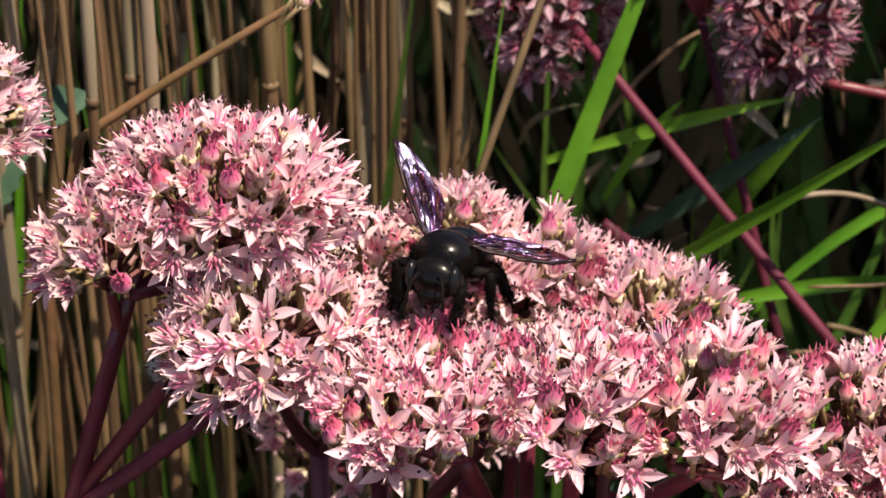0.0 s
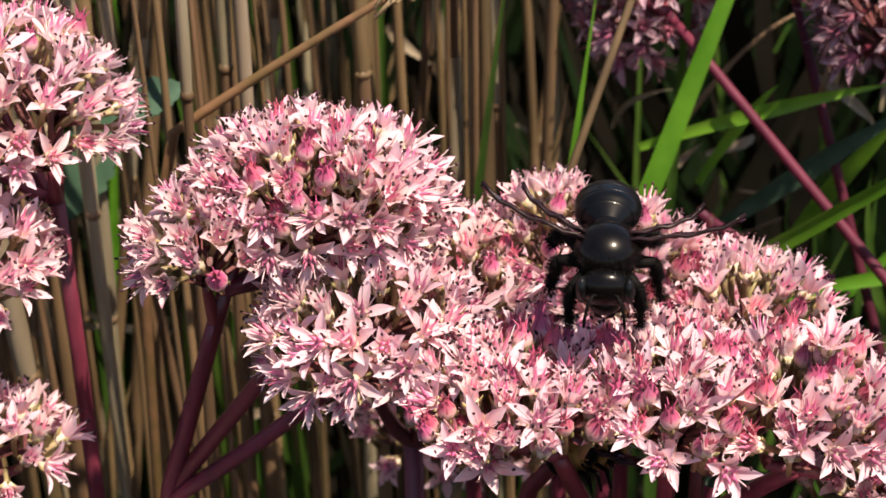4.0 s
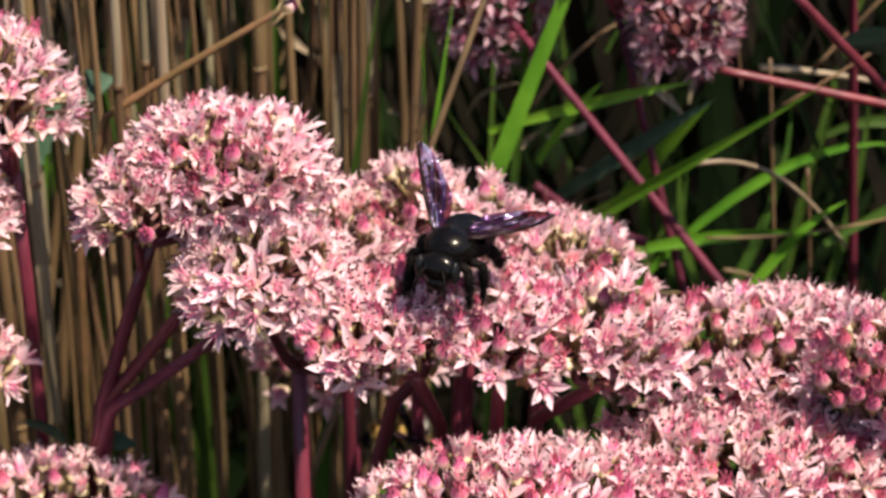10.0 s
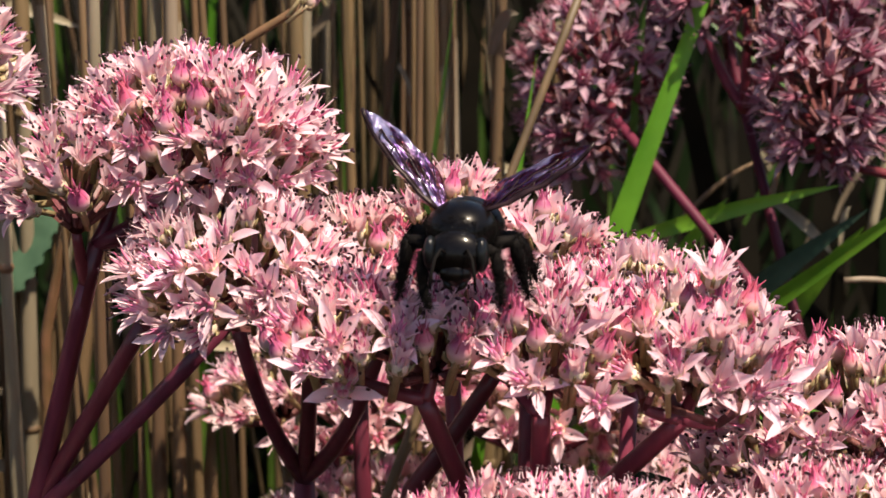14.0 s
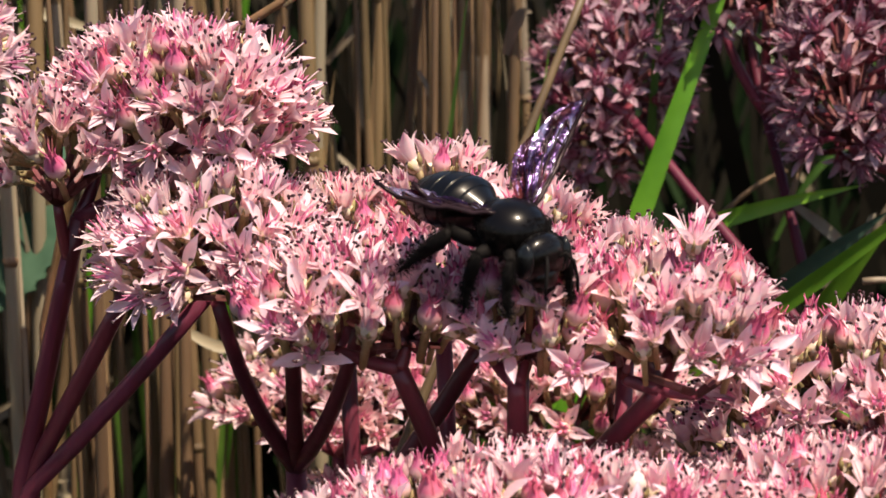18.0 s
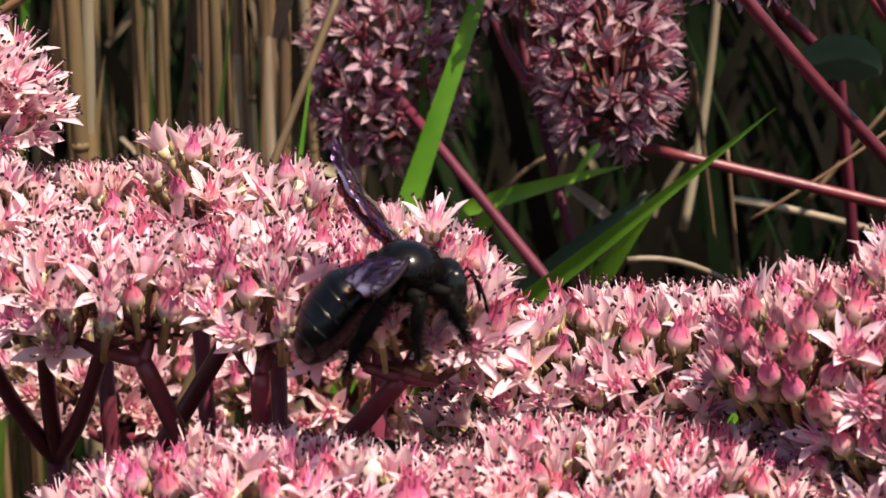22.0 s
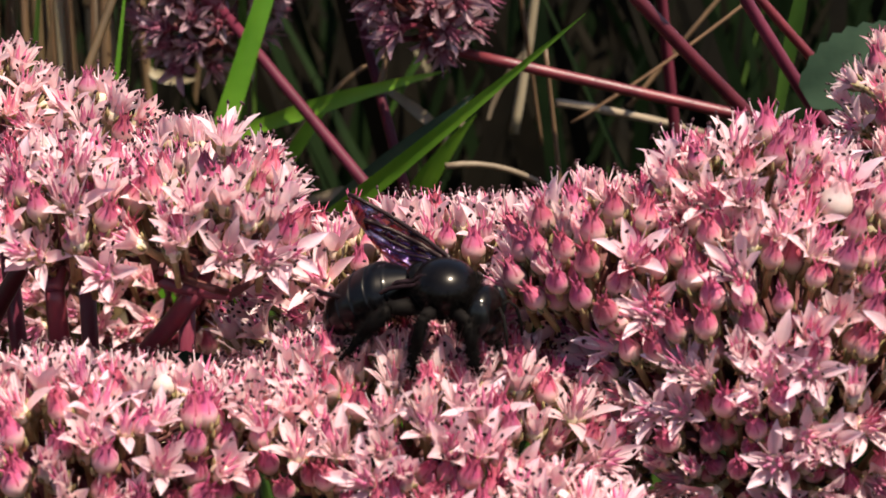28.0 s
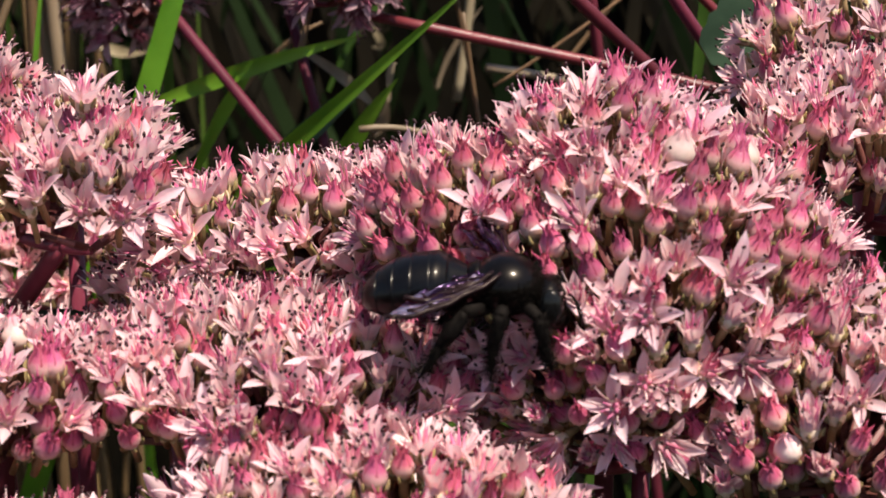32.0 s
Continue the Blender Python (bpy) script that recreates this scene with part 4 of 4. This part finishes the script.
def bumblebee():
    rng = random.Random(99)
    bee = thing("bumblebee", "small furry bumblebee with yellow and black bands", "bee")

    def furry(name, centre, radii, mat, count, label=""):
        b = Build()
        b.ball(centre, radii, None, 10, 14)
        fuzz(b, rng, count, on_ball(centre, radii), 0.0012, 0.00007)
        return part(name, b.mesh(name, [mat]), bee, None, label)

    furry("thorax", (0, 0, 0), (0.0026, 0.0030, 0.0026), FUZZ, 260)
    furry("collar", (0.0016, 0, 0.0005), (0.0014, 0.0026, 0.0021), YELLOW, 200, "yellow furry collar")
    furry("head", (0.0038, 0, -0.0009), (0.0013, 0.0017, 0.0015), FUZZ, 80)
    for k, (x, r, mat) in enumerate(((-0.0030, 0.0030, YELLOW), (-0.0048, 0.0034, FUZZ), (-0.0066, 0.0031, YELLOW), (-0.0082, 0.0022, WHITE_FUZZ))):
        furry("abdomen_band", (x, 0, -0.0003), (0.0014, r, r * 0.9), mat, 180)
    for s in (-1, 1):
        w = part("wing", wing_mesh("wing", 0.0095, 0.0036, -s), bee, pose(-0.0004, 0.0016 * s, 0.0016, 0, 12, 180 - 50 * s))
        for k in range(3):
            x = 0.0015 - 0.0018 * k
            b = Build()
            b.tube([(x, 0.002 * s, -0.0016), (x, 0.0042 * s, -0.0014), (x - 0.0006, 0.0050 * s, -0.0042)], [0.0004, 0.0004, 0.00015], 6)
            part("leg", b.mesh("leg", [FUZZ]), bee)
    return bee



def butterfly():
    """A small pale blue butterfly that crosses the view once."""
    m, t, p = material("butterfly_wing", 0.6, 0.3)
    v = coord(t)
    leafy(m, t, p, ramp(t, grain(t, v, 300), [(0.3, (0.45, 0.55, 0.72)), (0.7, (0.80, 0.84, 0.88))]), 0.4)
    dark, t, p = material("butterfly_body", 0.7, 0.3)
    t.links.new(ramp(t, grain(t, coord(t), 900), [(0.3, (0.10, 0.16, 0.32)), (0.7, (0.25, 0.35, 0.6))]), p.inputs["Base Color"])
    fly = thing("butterfly", "small pale blue butterfly flying past", "butterfly")
    b = Build()
    b.ball((0.001, 0, 0), (0.0045, 0.0009, 0.0009), None, 10, 8)
    b.ball((0.0058, 0, 0.0001), (0.0009, 0.0008, 0.0008), None, 6, 8)
    for s in (-1, 1):
        b.tube([(0.0064, 0.0003 * s, 0.0003), (0.010, 0.0022 * s, 0.0012)], [0.0001, 0.00014], 5)
    part("body", b.mesh("body", [dark]), fly)
    for s in (-1, 1):
        for name, x0, reach, chord, back in (("forewing", 0.003, 0.0135, 0.0085, 12), ("hindwing", -0.0005, 0.0105, 0.0090, 48)):
            b, verts = Build(), []
            for k in range(9):
                u = k / 8
                w = chord * (0.12 + 0.9 * math.sin(math.pi * (0.05 + 0.80 * u)) ** 0.8)
                for q in (-0.5, -0.2, 0.2, 0.5):
                    verts.append((q * w, u * reach * s, 0.0004 * math.sin(9 * u + 4 * q)))
            b.add(verts, [(4 * k + i, 4 * k + i + 1, 4 * k + i + 5, 4 * k + i + 4) for k in range(8) for i in range(3)])
            part(name, b.mesh(name, [m]), fly, pose(x0, 0.0006 * s, 0.0004, 34 * s, 0, back * s))
    return fly


BUTTERFLY = butterfly()
BEE = carpenter_bee()
BUMBLE = bumblebee()


def motions():
    # carpenter bee: seconds, place in millimetres, heading and nose-up pitch in degrees
    rows = [
        (0, -27.6, 1.0, 27.2, 250, 14),
        (0.5, -34.6, -16.0, 36.7, 215, 8),
        (1, -42.6, -16.0, 37.3, 212, 8),
        (1.5, -41.8, -16.0, 36.1, 226, -4),
        (2, -42.7, -16.0, 37.6, 228, -6),
        (2.5, -45.5, -16.0, 39.2, 222, -4),
        (4.5, -14.6, -8.0, 30.3, 272, -15),
        (5, -15.4, -3.0, 24.2, 270, 20),
        (5.5, -14.8, -3.0, 25.6, 270, 20),
        (6, -15.1, -3.0, 23.6, 268, 20),
        (6.5, -13.9, -5.0, 25.9, 268, 20),
        (7, -12.9, -12.0, 30.3, 268, 20),
        (7.5, -15.2, -12.0, 28.3, 260, 20),
        (8, -16.0, -12.0, 29.1, 252, 18),
        (8.5, -17.3, -14.0, 29.1, 256, 12),
        (9, -17.2, -17.0, 35.0, 262, 5),
        (9.5, -19.9, -17.0, 32.5, 255, 5),
        (10, -20.0, -17.0, 31.6, 246, 5),
        (10.5, -20.2, -17.0, 32.1, 240, 5),
        (11, -20.9, -17.0, 30.7, 236, 5),
        (11.5, -20.8, -17.0, 29.6, 236, 5),
        (12, -20.5, -17.0, 31.8, 238, 5),
        (12.5, -19.3, -17.0, 28.8, 264, 5),
        (13, -18.6, -24.0, 33.6, 268, 2),
        (13.5, -20.3, -24.0, 30.3, 268, 2),
        (14, -20.9, -24.0, 29.6, 266, 2),
        (14.5, -16.5, -24.0, 29.3, 262, 2),
        (16.5, -16.1, -24.0, 25.1, 262, 2),
        (17, -15.1, -24.0, 25.2, 262, 2),
        (17.5, -15.3, -24.0, 24.6, 264, 2),
        (18, -11.0, -25.0, 24.9, 318, -10),
        (18.5, -7.0, -25.0, 20.0, 318, -15),
        (19, -2.9, -28.0, 19.9, 322, -15),
        (19.5, -3.2, -29.0, 19.5, 328, -15),
        (20, -1.0, -30.0, 22.4, 348, -5),
        (20.5, 5.8, -30.0, 20.4, 0, 2),
        (21, 7.3, -29.0, 19.9, 10, 2),
        (21.5, 7.2, -29.0, 20.2, 12, 2),
        (22, 7.7, -29.0, 19.7, 10, 2),
        (22.5, 12.2, -29.0, 19.1, 6, 0),
        (23, 12.7, -29.0, 20.3, 0, -3),
        (23.5, 14.4, -29.0, 17.1, 354, -8),
        (24, 14.8, -29.0, 20.0, 0, 0),
        (24.5, 13.2, -29.0, 17.5, 4, 2),
        (24.75, 19.7, -27.0, 11.4, 344, -4),
        (25, 26.0, -32.0, 8.6, 330, -30),
        (25.5, 31.0, -31.0, 10.0, 332, -22),
        (26, 33.2, -31.0, 9.2, 338, -26),
        (26.5, 32.9, -31.0, 7.3, 338, -26),
        (28.5, 41.2, -30.0, 6.9, 336, 0),
        (29, 44.6, -30.0, 7.3, 334, 0),
        (29.3, 44.2, -30.0, 6.2, 334, 0),
        (29.6, 46.3, -30.0, 5.3, 334, 0),
        (30, 49.8, -30.0, 4.6, 316, -4),
        (30.5, 49.1, -33.0, 5.4, 304, -6),
        (31, 49.4, -33.0, 5.0, 306, -6),
        (31.3, 51.1, -33.0, 5.4, 322, -2),
        (31.6, 54.4, -36.0, 2.2, 332, -6),
        (32, 62.7, -40.0, 4.0, 352, 0),
    ]
    walk(BEE, [(t, pose(x / 1000, y / 1000, z / 1000, 0, -p, h)) for t, x, y, z, h, p in rows])
    # abdomen: seconds and degrees of bend below the line of the body
    bends = [(0, 26), (0.5, 8), (2.5, 6), (4.5, 20), (17.5, 22), (18, 2), (20, 6), (20.5, 26), (21, 42), (22, 42), (23, 30), (23.5, 22), (24, 38), (24.5, 44), (25, 2), (26.5, -2), (28.5, 34), (30, 32), (31, 30), (31.6, 6), (32, 4)]
    waist = Matrix.Translation((-0.0038, 0, 0.0002))
    walk(ABDOMEN[0], [(t, waist @ pose(0, 0, 0, 0, -d, 0) @ waist.inverted()) for t, d in bends])
    # wings: seconds, then sweep from the tail and lift of the left and of the right wing, and their twists where they hang
    wings = [
        (0, 70, -10, 44, 42), (2.5, 76, -12, 42, 42), (4.5, 84, 6, 84, 6, -60, -60), (5, 86, 4, 86, 2, -76, -76), (6, 84, 4, 86, 2, -76, -76), (6.5, 82, 2, 80, 18, -50, -50), (7, 82, 0, 78, 26, -36, -36),
        (8, 76, 6, 60, 44), (9, 75, 18, 55, 45), (9.5, 60, 12, 42, 50), (12, 55, 8, 45, 62), (12.5, 70, 20, 62, 46), (14.5, 70, 26, 66, 44),
        (16.5, 70, 6, 55, 56), (17.5, 70, 4, 55, 56), (18, 66, 40, 28, -3), (19.5, 70, 42, 24, -4), (20, 24, 42, 60, -8), (20.6, 34, 42, 62, -6), (22, 46, 46, 64, -4),
        (23, 56, 50, 52, -6), (23.6, 64, 58, 34, -8), (24, 66, 58, 36, -10, -14, 24), (24.5, 66, 58, 36, -10, -14, 24), (25, 84, 40, 14, 2, -20, 4), (25.5, 56, 26, 8, 4, -20, 4), (26, 24, 26, 2, -2, -62, 4), (26.5, 24, 26, 2, -2, -62, 4),
        (28.5, 5, 19, 2, -26, -58, 4), (29.6, 6, 19, 3, -24, -58, 4), (30, 88, -4, 32, 40), (31, 88, -2, 32, 40), (31.3, 60, 8, 30, 10), (31.6, 40, 8, 30, -6), (32, 70, 14, 36, -14),
    ]
    for s in (-1, 1):
        for which, back, lower in (("fore", 0.0, 0.0), ("hind", 11.0, 2.0)):
            keys = []
            for t, ls, le, rs, re, *turned in wings:
                sweep, lift = (ls, le) if s > 0 else (rs, re)
                twist = min(38, max(4, sweep - 16))
                if turned:
                    twist = turned[0] if s > 0 else turned[1]
                root = Matrix.Translation((0.0002 - (0.0012 if which == "hind" else 0), 0.0027 * s, 0.0019))
                keys.append((t, root @ pose(0, 0, 0, 0, 0, 180 - s * (sweep - back)) @ pose(0, 0, 0, 0, -(lift - lower), 0) @ pose(0, 0, 0, s * twist, 0, 0)))
            walk(LEGS[(s, which)], keys)
        for k in range(3):
            leg = LEGS[(s, k)]
            base = leg.matrix_basis.copy()
            rng = random.Random(40 + 3 * s + k)
            keys = []
            for n in range(33):
                calm = 0.4 if 26 < n < 29 or 2 < n < 5 else 1.0
                keys.append((n, base @ pose(0, 0, 0, rng.uniform(-9, 9) * calm, rng.uniform(-7, 7) * calm, rng.uniform(-12, 12) * calm)))
            walk(leg, keys)
    # bumblebee: arrives by the stems, feeds under the dome, leaves, and flies by once more
    rows = [
        (0, -61.2, 4.0, 8.1, 0, 0),
        (0.6, -62.2, -2.0, 6.9, 350, 10),
        (0.9, -63.7, -4.0, 7.1, 20, 5),
        (1.1, -65.1, -4.0, 6.1, 340, -10),
        (1.3, -66.6, -4.0, 5.8, 310, -30),
        (1.5, -64.7, -2.0, 4.8, 310, -30),
        (1.7, -61.2, 3.0, 2.3, 320, -20),
        (2.5, -56.7, 16.0, -10.1, 330, 0),
        (4.5, -17.4, -14.0, 0.9, 200, 10),
        (5, -18.1, -14.0, 0.2, 220, 0),
        (5.5, -16.2, -14.0, -0.7, 235, 0),
        (6, -16.2, -14.0, -1.6, 250, -10),
        (6.5, -16.0, -14.0, -1.8, 265, -25),
        (7, -15.2, -14.0, -4.9, 275, -40),
        (7.5, -14.7, -14.0, -5.7, 280, -50),
        (8, -17.2, -14.0, -6.3, 275, -55),
        (8.3, -18.3, -8.0, -19.0, 240, -20),
        (9, -22.3, 10.0, -42.9, 200, 0),
        (10, -30.0, 24.0, -40.0, 200, 0),
        (28, 60.0, 38.0, -30.0, 120, 0),
        (29.7, 68.6, 30.0, -12.9, 160, 20),
        (29.9, 52.6, 24.0, 5.9, 160, 30),
        (30, 37.4, 20.0, 19.9, 200, 30),
        (30.1, 18.7, 20.0, 27.1, 200, 20),
        (30.3, -11.5, 20.0, 43.7, 200, 10),
        (32, -200.0, 20.0, 120.0, 200, 0),
    ]
    walk(BUMBLE, [(t, pose(x / 1000, y / 1000, z / 1000, 0, -p, h)) for t, x, y, z, h, p in rows])
    # butterfly: seconds and place in millimetres
    rows = [
        (0, 260.0, -40.0, 40.0),
        (23.6, 125.7, -30.0, 8.0),
        (23.8, 61.4, -20.0, 20.6),
        (23.9, 10.4, -10.0, 35.3),
        (24, -39.9, 0.0, 19.5),
        (24.1, -117.4, 10.0, 18.1),
        (32, -300.0, 60.0, 60.0),
    ]
    walk(BUTTERFLY, [(t, pose(x / 1000, y / 1000, z / 1000, 20, -10, 190)) for t, x, y, z in rows])


motions()
